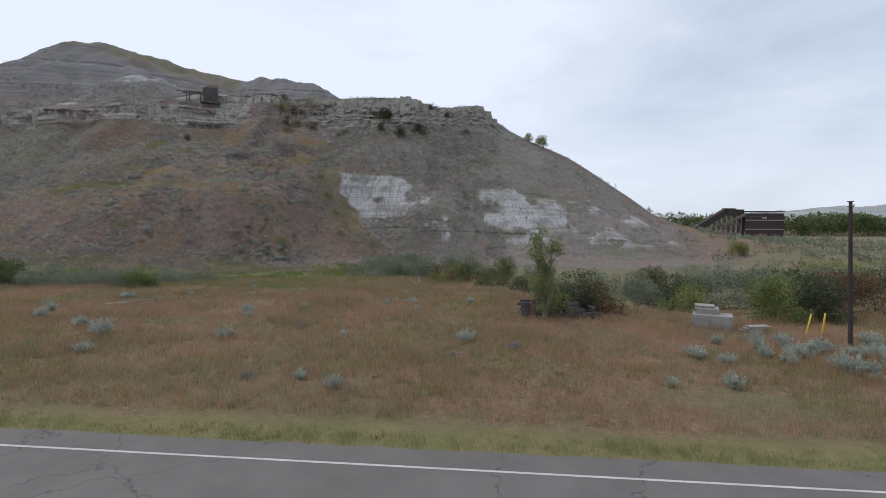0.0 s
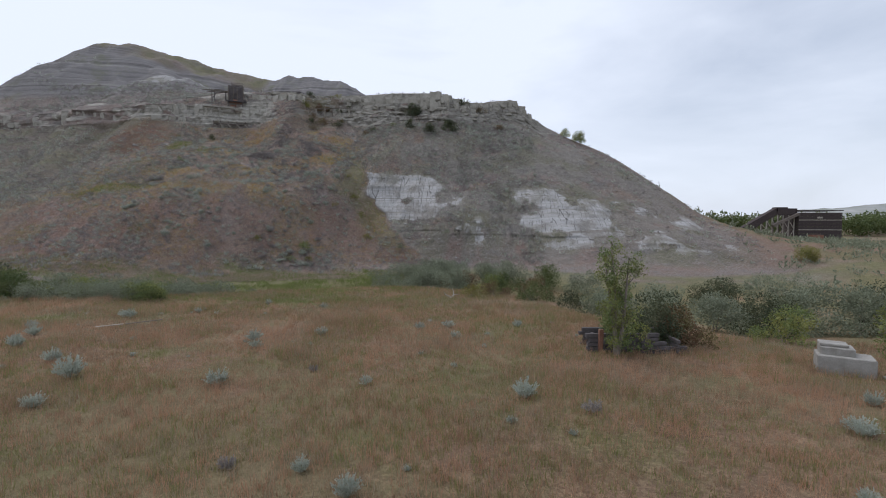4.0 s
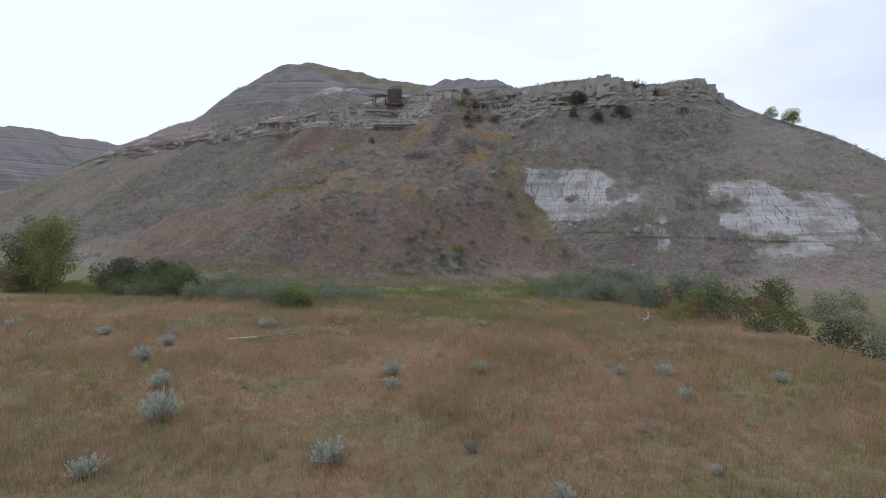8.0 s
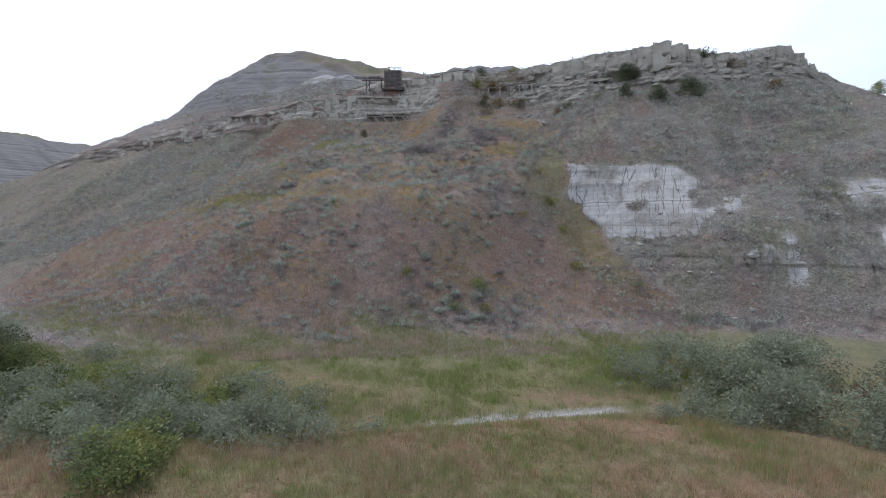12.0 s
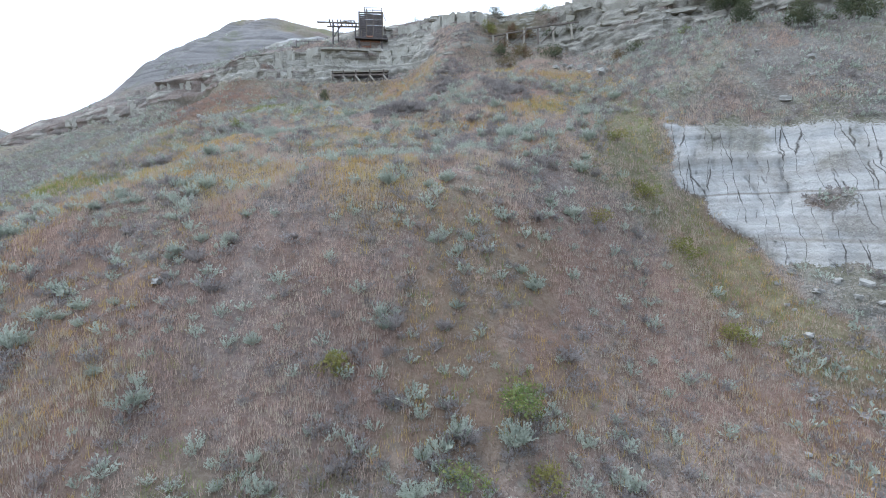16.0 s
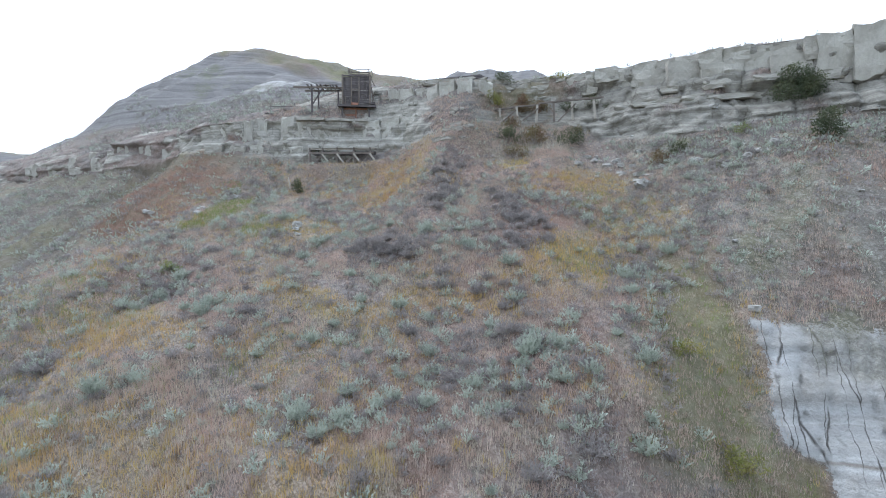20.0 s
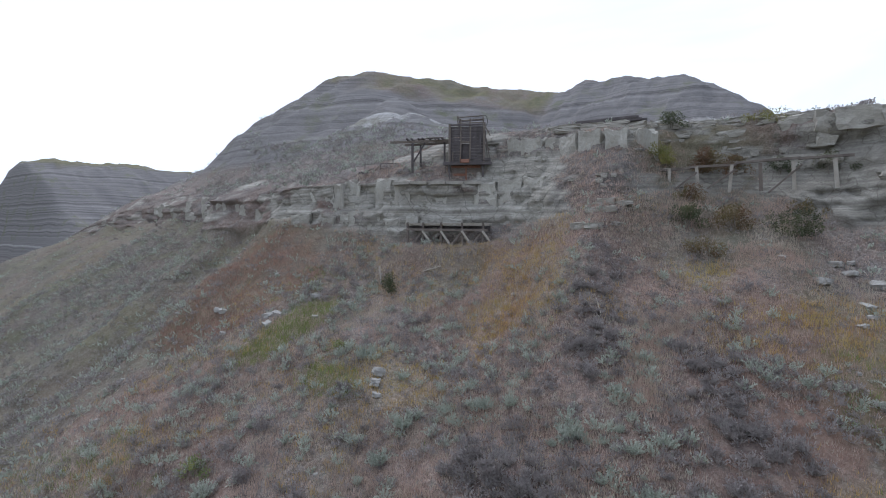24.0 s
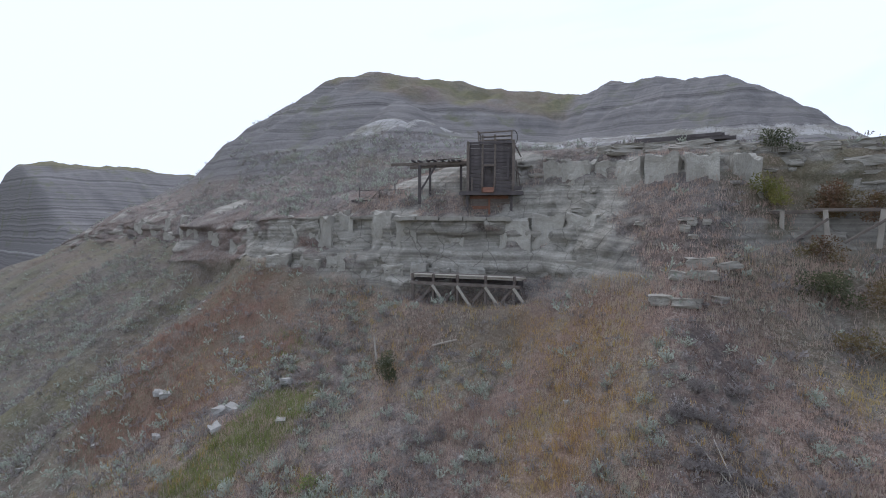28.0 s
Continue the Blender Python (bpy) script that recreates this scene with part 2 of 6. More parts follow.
    mask = math_node(nt, "ADD", att["pale"], math_node(nt, "MULTIPLY", math_node(nt, "SUBTRACT", n_fine, .5), .9))
    edge = nt.nodes.new("ShaderNodeMapRange")
    edge.inputs["From Min"].default_value, edge.inputs["From Max"].default_value = .42, .58
    nt.links.new(mask, edge.inputs["Value"])
    col = mix_col(nt, col, pale, edge.outputs["Result"])
    rock = mix_col(nt, (.26, .245, .22), (.37, .355, .32), n_mid)
    # paler buff in the west, raised to make up for the wall's shade
    buff_lift = nt.nodes.new("ShaderNodeMapRange")
    buff_lift.inputs["From Min"].default_value, buff_lift.inputs["From Max"].default_value = -50, -57
    nt.links.new(sep.outputs["X"], buff_lift.inputs["Value"])
    rock = mix_col(nt, rock, mix_col(nt, (.36, .34, .305), (.49, .47, .425), n_mid), buff_lift.outputs["Result"])
    joint_v = nd(nt, "ShaderNodeMapping", Scale=(.42, .42, .36))
    nt.links.new(add_p.outputs[0], joint_v.inputs["Vector"])
    joints = nd(nt, "ShaderNodeTexVoronoi", Scale=1.0)
    joints.feature = "DISTANCE_TO_EDGE"
    nt.links.new(joint_v.outputs[0], joints.inputs["Vector"])
    seam = nt.nodes.new("ShaderNodeMapRange")
    seam.inputs["From Min"].default_value, seam.inputs["From Max"].default_value = .018, .003
    nt.links.new(joints.outputs["Distance"], seam.inputs["Value"])
    rock = mix_col(nt, rock, (.09, .08, .07), math_node(nt, "MULTIPLY", seam.outputs["Result"], .55))
    rock = mix_col(nt, rock, (.13, .12, .105), math_node(nt, "MULTIPLY", bed2, .6))
    rock = mix_col(nt, rock, (.13, .115, .10), math_node(nt, "MULTIPLY", n_fine, .4))
    col = mix_col(nt, col, rock, att["rock"])
    col = mix_col(nt, col, (.06, .056, .058), math_node(nt, "MULTIPLY", att["coal"], n_mid))
    col = mix_col(nt, col, mix_col(nt, (.30, .29, .28), (.40, .39, .375), n_fine), att["gravel"])
    nt.links.new(col, bsdf.inputs["Base Color"])
    bsdf.inputs["Roughness"].default_value = .95
    bsdf.inputs["Specular IOR Level"].default_value = .1
    bump_into(nt, bsdf, math_node(nt, "ADD", math_node(nt, "ADD", math_node(nt, "MULTIPLY", n_fine, .05), math_node(nt, "MULTIPLY", n_mid, .14)), math_node(nt, "MULTIPLY", n_grit, .012)), 1.0, 1.0)
    return m


MAT_GROUND = make_ground_material()


def plant_material(name, c1, c2, c3, rough=.85, patch=.25, gloss=.15):
    """Leaves and blades that differ from one another, with larger patches of another tone."""
    m, nt, bsdf = mat_new(name)
    geo = nt.nodes.new("ShaderNodeNewGeometry")
    info = nt.nodes.new("ShaderNodeObjectInfo")
    tone = math_node(nt, "ADD", math_node(nt, "MULTIPLY", geo.outputs["Random Per Island"], .6), math_node(nt, "MULTIPLY", noise_fac(nt, 1.6, 3, .6, geo.outputs["Position"], .38, .62), .6), True)
    col = mix_col(nt, c1, c2, tone)
    col = mix_col(nt, col, c3, noise_fac(nt, patch, 4, .6, geo.outputs["Position"], .44, .6))
    col = mix_col(nt, col, c2, math_node(nt, "MULTIPLY", info.outputs["Random"], .35))
    nt.links.new(col, bsdf.inputs["Base Color"])
    bsdf.inputs["Roughness"].default_value = rough
    bsdf.inputs["Specular IOR Level"].default_value = gloss
    thin, both = nt.nodes.new("ShaderNodeBsdfTranslucent"), nt.nodes.new("ShaderNodeMixShader")
    nt.links.new(col, thin.inputs["Color"])
    both.inputs[0].default_value = .3
    nt.links.new(bsdf.outputs[0], both.inputs[1])
    nt.links.new(thin.outputs[0], both.inputs[2])
    nt.links.new(both.outputs[0], nt.nodes["Material Output"].inputs["Surface"])
    return m


def wood_material(name, c1, c2, c3, scale=3.0):
    """Weathered timber: grain along the longest way of the piece, stains and cracks."""
    m, nt, bsdf = mat_new(name)
    tc = nt.nodes.new("ShaderNodeTexCoord")
    info = nt.nodes.new("ShaderNodeObjectInfo")
    mp = nd(nt, "ShaderNodeMapping", Scale=(1.0, 9.0, 9.0))
    nt.links.new(tc.outputs["Object"], mp.inputs["Vector"])
    grain = noise_fac(nt, scale, 6, .7, mp.outputs[0])
    stain = noise_fac(nt, 1.3, 4, .6, tc.outputs["Object"])
    col = mix_col(nt, mix_col(nt, c1, c2, grain), c3, math_node(nt, "MULTIPLY", stain, .7))
    col = mix_col(nt, col, c1, math_node(nt, "MULTIPLY", info.outputs["Random"], .5))
    nt.links.new(col, bsdf.inputs["Base Color"])
    bsdf.inputs["Roughness"].default_value = .9
    bsdf.inputs["Specular IOR Level"].default_value = .15
    bump_into(nt, bsdf, grain, .6, .02)
    return m


def plain_material(name, c1, c2, scale=2.0, rough=.85, metal=0.0, bump=.3, dist=.02):
    """A mineral or painted surface with stains at two scales."""
    m, nt, bsdf = mat_new(name)
    tc = nt.nodes.new("ShaderNodeTexCoord")
    big = noise_fac(nt, scale, 5, .6, tc.outputs["Object"])
    fine = noise_fac(nt, scale * 9, 5, .7, tc.outputs["Object"], .3, .7)
    col = mix_col(nt, c1, c2, big)
    col = mix_col(nt, col, tuple(v * .55 for v in c1), math_node(nt, "MULTIPLY", fine, .4))
    nt.links.new(col, bsdf.inputs["Base Color"])
    bsdf.inputs["Roughness"].default_value, bsdf.inputs["Metallic"].default_value = rough, metal
    bump_into(nt, bsdf, fine, bump, dist)
    return m


MAT_GRASS = plant_material("dry_grass", (.55, .36, .24), (.25, .16, .105), (.47, .285, .185), patch=.16)
MAT_GRASS_HILL = plant_material("reddish_hill_grass", (.60, .475, .405), (.26, .20, .17), (.49, .365, .31), patch=.2)
MAT_GRASS_RED = plant_material("rust_red_grass", (.45, .305, .25), (.22, .145, .115), (.37, .24, .195), patch=.25)
MAT_GRASS_DUN = plant_material("dun_hill_grass", (.64, .565, .485), (.32, .28, .235), (.52, .45, .345), patch=.2)
MAT_GRASS_GOLD = plant_material("golden_grass", (.64, .44, .20), (.34, .23, .105), (.46, .37, .15), patch=.3)
MAT_GRASS_PALE = plant_material("pale_dry_grass", (.42, .345, .25), (.29, .235, .165), (.31, .28, .15), patch=.2)
MAT_GRASS_GREEN = plant_material("green_grass", (.17, .195, .07), (.25, .235, .10), (.21, .20, .085), patch=.3)
MAT_WEED = plant_material("green_weeds", (.15, .22, .06), (.22, .25, .085), (.17, .20, .07), patch=.4)
MAT_SAGE = plant_material("sage_leaves", (.52, .55, .485), (.27, .295, .25), (.42, .45, .385), patch=.5)
MAT_DEAD = plant_material("dead_brush", (.42, .39, .385), (.185, .166, .162), (.30, .27, .262), patch=.5)
MAT_LEAF = plant_material("green_leaves", (.115, .155, .055), (.06, .085, .03), (.145, .16, .055), rough=.6, patch=.7, gloss=.3)
MAT_LEAF_LIGHT = plant_material("light_green_leaves", (.19, .235, .085), (.11, .15, .05), (.26, .255, .075), rough=.55, patch=.9, gloss=.35)
MAT_LEAF_GREY = plant_material("silvery_leaves", (.30, .325, .24), (.16, .18, .125), (.22, .24, .165), rough=.7, patch=.5)
MAT_LEAF_RUST = plant_material("russet_leaves", (.21, .115, .075), (.12, .085, .055), (.17, .14, .07), patch=.5)
MAT_LEAF_YELLOW = plant_material("yellow_green_leaves", (.23, .235, .08), (.15, .155, .05), (.26, .22, .08), patch=.6)
MAT_BARK = wood_material("grey_bark", (.20, .175, .15), (.30, .27, .23), (.12, .10, .085), 6.0)
MAT_WOOD = wood_material("weathered_timber", (.15, .125, .11), (.25, .22, .20), (.085, .068, .06))
MAT_WOOD_DARK = wood_material("dark_stained_timber", (.10, .088, .09), (.175, .158, .158), (.06, .052, .053))
MAT_LEAF_DUSK = plant_material("dusky_leaves", (.10, .12, .075), (.05, .06, .035), (.13, .135, .075), rough=.7, patch=.6)
MAT_TAR = wood_material("tarred_boards", (.06, .048, .048), (.095, .075, .072), (.04, .032, .032))
MAT_WOOD_PALE = wood_material("bleached_timber", (.36, .33, .29), (.46, .43, .39), (.24, .21, .18))
MAT_RUST = plain_material("rusted_sheet", (.17, .075, .05), (.26, .13, .085), 3.0, .85)
MAT_IRON = plain_material("dark_iron", (.06, .055, .055), (.10, .085, .075), 4.0, .6, .6)
MAT_STONE = plain_material("sandstone_block", (.28, .26, .23), (.39, .37, .33), .9, .95, 0, .8, .06)
# raised like the western rock, to offset shade on the wall
MAT_CLIFF = plain_material("cliff_sandstone", (.34, .32, .285), (.47, .45, .405), .8, .95, 0, .9, .12)
MAT_STONE_PALE = plain_material("pale_stone", (.29, .28, .265), (.38, .37, .35), 1.2, .95, 0, .6, .03)
MAT_CONCRETE = plain_material("weathered_concrete", (.24, .225, .205), (.33, .315, .29), 1.6, .95, 0, .5, .02)
MAT_YELLOW = plain_material("yellow_plastic", (.62, .40, .02), (.70, .48, .04), 6.0, .5, 0, .05)

# ---- noise and helpers ----
def lattice(ix, iy, iz, seed):
    h = (ix * 374761393 + iy * 668265263 + iz * 2147483647 + seed * 1274126177) & 0xFFFFFFFF
    h = ((h ^ (h >> 13)) * 1274126177) & 0xFFFFFFFF
    return ((h ^ (h >> 16)) & 0xFFFF) / 65535.0


def vnoise(x, y, z=0.0, seed=0):
    """Smooth value noise, 0 to 1, for arrays."""
    flat = np.ndim(z) == 0
    x, y, z = np.broadcast_arrays(np.asarray(x, float), np.asarray(y, float), np.asarray(z, float))
    fx, fy, fz = np.floor(x), np.floor(y), np.floor(z)
    ix, iy, iz = fx.astype(np.int64), fy.astype(np.int64), fz.astype(np.int64)
    u, v, w = x - fx, y - fy, z - fz
    u, v, w = u * u * (3 - 2 * u), v * v * (3 - 2 * v), w * w * (3 - 2 * w)
    out = 0
    for a in (0, 1):
        for b in (0, 1):
            for c in (0,) if flat else (0, 1):
                k = (u if a else 1 - u) * (v if b else 1 - v) * (w if c else 1 - w)
                out = out + k * lattice(ix + a, iy + b, iz + c, seed)
    return out


def fbm(x, y, z=0.0, seed=0, octaves=4):
    out, amp, total = 0, 1.0, 0.0
    for o in range(octaves):
        f = 2.0 ** o
        out = out + amp * vnoise(np.asarray(x) * f, np.asarray(y) * f, np.asarray(z) * f, seed + 17 * o)
        total += amp
        amp *= 0.5
    return out / total


def sstep(a, b, x):
    t = np.clip((np.asarray(x, float) - a) / (b - a), 0, 1)
    return t * t * (3 - 2 * t)


def pchip(xk, yk, x):
    """Monotone cubic through knots, for one column."""
    h, d = np.diff(xk), np.diff(yk) / np.diff(xk)
    m = np.zeros(len(xk))
    m[0], m[-1] = d[0], d[-1]
    ok = d[:-1] * d[1:] > 0
    w1, w2 = 2 * h[1:] + h[:-1], h[1:] + 2 * h[:-1]
    with np.errstate(divide="ignore", invalid="ignore"):
        mm = (w1 + w2) / (w1 / d[:-1] + w2 / d[1:])
    m[1:-1] = np.where(ok, mm, 0)
    k = np.clip(np.searchsorted(xk, x) - 1, 0, len(h) - 1)
    t = np.clip((x - xk[k]) / h[k], 0, 1)
    return ((1 + 2 * t) * (1 - t) ** 2 * yk[k] + t * (1 - t) ** 2 * h[k] * m[k]
            + t * t * (3 - 2 * t) * yk[k + 1] + t * t * (t - 1) * h[k] * m[k + 1])


# ---- the plan of the land: break lines from the road to the hills, each as x, y, z ----
BANK = [(-300, 45, 0), (-70, 49, 0), (-45, 54, 0), (-35, 57.5, 0), (-22, 65, -.3), (-10, 70, -.5), (3, 64, -.6), (12, 46, -.5),
        (22, 40, -.4), (40, 44, -.5), (80, 60, -.5)]
CREEK = [(-300, 52, -.8), (-70, 55, -1), (-45, 59.5, -1.4), (-30.6, 64.7, -1.6), (-22.6, 70, -1.6), (-14.4, 75, -1.7), (0, 78, -1.8),
         (12, 66, -2), (25, 58, -2.2), (45, 60, -2), (80, 72, -1.5)]
TOE = [(-300, 100, 0), (-130, 88, 1), (-90, 74, .8), (-60, 69, .3), (-50, 75, .2), (-42, 80, 0), (-34, 84.3, -.2), (-25, 88, -.3),
       (-15, 95, 0), (-8, 98, .3), (5, 97, .4), (18, 93, .2), (32, 90, 0), (50, 95, 0), (90, 112, 0)]
SHOULDER = [(-360, 125, 1), (-300, 122, 5), (-230, 113, 9), (-130, 108, 11), (-90, 94, 10.5), (-62, 92.3, 12.3), (-50, 97, 14.3), (-42, 99.5, 15), (-36, 103, 15.3),
            (-30, 108, 15.2), (-25.5, 112.5, 15), (-21, 109.5, 10), (-15, 106.7, 8.2), (-4, 101.5, 6.4), (8, 103, 6.5), (20, 102, 6),
            (35, 102, 5.5), (50, 106, 4), (65, 112, 2), (90, 122, .3)]
BENCH = [(-360, 140, 2), (-300, 135, 9), (-230, 127, 19), (-130, 122, 21.5), (-90, 112, 20), (-72, 108.6, 21.3), (-64, 108, 19.8), (-55, 104, 18), (-46, 104, 16.5),
         (-40, 107, 17.3), (-33, 112.5, 18.5), (-25, 117, 19.9), (-16, 118.5, 20.3), (-10, 117.3, 19), (-2, 118.5, 17.5), (8, 118, 17.5),
         (20, 117, 15.5), (35, 117, 12.5), (50, 119, 8.5), (65, 124, 4), (90, 132, .5)]
UPPER = [(-360, 150, 3), (-300, 145, 12), (-230, 140, 26), (-157, 138, 30), (-122, 130, 27), (-100, 124, 27), (-83, 122.4, 26.8), (-75, 122, 26.7), (-66, 121, 25.8),
         (-58, 121.5, 25), (-49, 117.5, 23.5), (-40, 121, 25), (-31, 131, 28.6), (-22, 131, 30.5), (-17, 131, 31.8), (-7, 130.5, 30),
         (5.7, 137, 32), (20, 140, 30), (32, 140, 26), (48, 140, 17), (65, 140, 6.5), (90, 146, .5)]
RIM_FOOT = [(-360, 160, 3), (-300, 155, 14), (-230, 151, 30), (-186, 152, 35.5), (-157, 148.8, 35.5), (-121, 142.5, 36.2), (-111, 135.2, 34.8), (-100, 136, 35.5),
            (-90, 133.7, 35.8), (-84, 133.2, 35.3), (-78, 135.2, 35.3), (-72, 136.6, 34.6), (-63, 140, 34.8), (-58, 139.5, 36),
            (-52, 137, 36.8), (-47, 143, 38), (-41, 145, 38), (-33, 141.5, 35), (-27, 138.7, 34.5), (-17, 137.5, 35), (-9, 137.5, 35),
            (0, 143, 36), (10, 153, 38.5), (20, 155, 34), (32, 154, 29), (48, 152, 20), (65, 152, 8), (90, 154, .5)]
LEDGE = [(-360, 164, 3), (-300, 160, 15), (-230, 154, 33), (-186, 154.5, 40), (-157, 151, 40.5), (-121, 145.5, 41), (-111, 137.5, 39.3), (-100, 138.5, 40), (-90, 135.6, 40),
         (-84, 135.7, 40.2), (-78, 138.2, 40.8), (-72, 138.9, 40.2), (-67.5, 141.2, 40.1), (-64, 143, 40.2), (-59, 142.5, 40.4), (-52, 141, 41.2), (-47, 145.5, 40.5),
         (-41, 147, 40), (-33, 143.3, 38.6), (-27, 140.6, 38), (-17, 140.5, 38.5), (-9, 140, 40), (0, 145.5, 38.5), (10, 155, 42),
         (20, 157.5, 36), (32, 157.5, 31), (48, 156, 22), (65, 156, 9), (90, 158, .5)]
RIM_TOP = [(-360, 170, 3), (-300, 170, 16), (-230, 162, 37), (-186, 161, 45), (-157, 157, 45), (-121, 152, 43.5), (-111, 145, 43), (-100, 147, 44), (-90, 146, 44),
           (-84, 145, 44), (-78, 146, 45), (-71, 147, 46.3), (-63, 147.3, 46.2), (-57, 147, 45.9), (-51, 148, 45.6), (-47, 149.5, 45.4),
           (-41, 149.5, 45.3), (-33, 147, 44.6), (-27, 145, 44.4), (-17, 143.3, 44.1), (-9, 142, 43.2), (-5, 146, 42.3), (0, 150, 42.8),
           (5, 155, 44.6), (10, 158, 45), (14, 159, 42.6), (18, 160, 39.8), (25, 161, 36), (40, 161, 29.4), (58, 160, 17.5), (75, 158, 5), (95, 160, .5)]
BACK = [(-360, 200, 4), (-300, 200, 18), (-230, 190, 42), (-157, 176, 49), (-121, 172, 50), (-84, 172, 49.8), (-57, 172, 47.6), (-27, 170, 46), (-10, 168, 42), (10, 175, 42), (30, 178, 32),
        (60, 175, 12), (90, 180, 1)]
FAR_BACK = [(-360, 260, 5), (-300, 260, 20), (-121, 260, 60), (-57, 260, 56), (-10, 255, 40), (30, 255, 15), (80, 255, 1)]
FLAT = lambda y, z=0.0: [(-360, y, z), (80, y, z)]
# line, and the number of rows to the next one
LINES = [(FLAT(-3000), 8), (FLAT(-80), 24), (FLAT(12), 80), (BANK, 12), (CREEK, 14), (TOE, 52), (SHOULDER, 30), (BENCH, 40), (UPPER, 34),
         (RIM_FOOT, 30), (LEDGE, 26), (RIM_TOP, 26), (BACK, 56), (FAR_BACK, 26), (FLAT(420, 8), 10), (FLAT(4500, 30), 1)]


def spread(parts):
    out = []
    for a, b, n in parts:
        out.extend(np.linspace(a, b, n, endpoint=False))
    return np.array(out + [parts[-1][1]])


XS = spread([(-4000, -600, 20), (-600, -210, 70), (-210, -105, 90), (-105, -86, 40), (-86, -44, 150), (-44, -27, 52), (-27, 12, 190),
             (12, 45, 66), (45, 110, 50), (110, 400, 40), (400, 4000, 20)])
NX = len(XS)
knots = []
for line, n in LINES:
    p = np.array(line, float)
    xq = np.clip(XS, p[0, 0], p[-1, 0])
    knots.append((pchip(p[:, 0], p[:, 1], xq), pchip(p[:, 0], p[:, 2], xq)))
KY, KZ = np.array([k[0] for k in knots]), np.array([k[1] for k in knots])
S = np.concatenate([i + np.arange(n) / n for i, (_, n) in enumerate(LINES[:-1])] + [[len(LINES) - 1.0]])
NY = len(S)
Y, Z = np.zeros((NY, NX)), np.zeros((NY, NX))
ks = np.arange(len(LINES), dtype=float)
for i in range(NX):
    Y[:, i] = np.interp(S, ks, KY[:, i])
    Z[:, i] = pchip(KY[:, i], KZ[:, i], Y[:, i])
X = np.broadcast_to(XS, (NY, NX)).copy()
SS = np.broadcast_to(S[:, None], (NY, NX))


def ridge(px, py, pts, slope, cap):
    """Height of a ridge with a rounded crest along a few points x, y, z, falling off at the given slope."""
    best = np.full(px.shape, -1e3)
    for (x0, y0, z0), (x1, y1, z1) in zip(pts[:-1], pts[1:]):
        ex, ey = x1 - x0, y1 - y0
        t = np.clip(((px - x0) * ex + (py - y0) * ey) / (ex * ex + ey * ey), 0, 1)
        d = np.hypot(px - x0 - t * ex, py - y0 - t * ey)
        h = z0 + t * (z1 - z0) - slope * (np.sqrt(d * d + cap * cap) - cap)
        best = np.maximum(best, h)
    return best


wob = 9 * (fbm(X / 26, Y / 26, seed=5) - .5)
gully = 5 * (np.abs(fbm(X / 13, Y / 13, seed=6, octaves=3) - .5) * 2)
hill = ridge(X + wob, Y + wob, [(-300, 235, 34), (-240, 205, 54), (-192, 178, 53), (-174, 176, 52.5), (-164, 182, 54)], .80, 6)
hill = np.maximum(hill, ridge(X + .5 * wob, Y + .5 * wob, [(-153, 196, 75.5), (-149, 196, 80.5), (-139, 200, 81), (-108, 232, 78), (-95, 238, 77)], .84, 5))
hill = np.maximum(hill, ridge(X + .5 * wob, Y + .5 * wob, [(-95, 238, 77), (-86, 236, 78.3), (-73, 234, 77.2), (-63, 231, 74.2)], .88, 7))
hill = np.maximum(hill, ridge(X, Y, [(-128, 198, 73), (-108, 175, 60.5), (-98, 170, 57)], .75, 4))
hill = np.maximum(hill, ridge(X + 4 * wob, Y + 4 * wob, [(-520, 120, 40), (-470, 165, 74), (-435, 205, 82), (-420, 270, 79), (-390, 340, 76)], .55, 16))
back = sstep(10.9, 11.6, SS)
k = 4.0
rise = np.where(back > 0, np.logaddexp(hill / k, Z / k) * k, Z)
rise -= back * gully * sstep(1, 8, rise - Z) * .6
rise -= back * 2.6 * (np.abs(fbm(X / 6, Y / 9, seed=7, octaves=3) - .5) * 2) * sstep(2, 9, rise - Z)
Z = Z + back * (rise - Z)

# rolling ground, gullies on the slopes, hummocks
flat_w = sstep(1.9, 2.6, SS) * (1 - sstep(4.9, 5.2, SS))
slope_w = sstep(5.0, 5.4, SS) * (1 - sstep(9.0, 9.05, SS))
Z += flat_w * (.22 * (fbm(X / 7, Y / 7, seed=1) - .5) + .10 * (fbm(X / 1.4, Y / 1.4, seed=2, octaves=2) - .5))
Z += slope_w * (2.2 * (fbm(X / 11, Y / 16, seed=3) - .5) + .85 * (fbm(X / 2.3, Y / 2.3, seed=4, octaves=4) - .5))
Z += slope_w * sstep(-78, -100, X) * 5 * (np.abs(fbm(X / 19 + .012 * Y, Y / 60, seed=8, octaves=3) - .5) * 2 - .3)
Z += slope_w * 1.5 * np.exp(-((Y - (135.2 + .35 * (X + 67))) / 1.6) ** 2) * sstep(-74, -71, X) * (1 - sstep(-63, -60, X))
Z += slope_w * (.9 * np.exp(-((X + 49.7) / 2.4) ** 2 - ((Y - 117.2) / 1.4) ** 2) + .7 * np.exp(-((X + 48.9 + .5 * (Y - 128.4)) / 1.3) ** 2 - ((Y - 128) / 4.5) ** 2))
far_right = sstep(48, 70, X) * sstep(40, 60, Y) * (1 - sstep(300, 500, Y))
Z += far_right * 3.2 * fbm(X / 34, Y / 26, seed=9, octaves=3) * (1 - .55 * sstep(100, 170, Y))

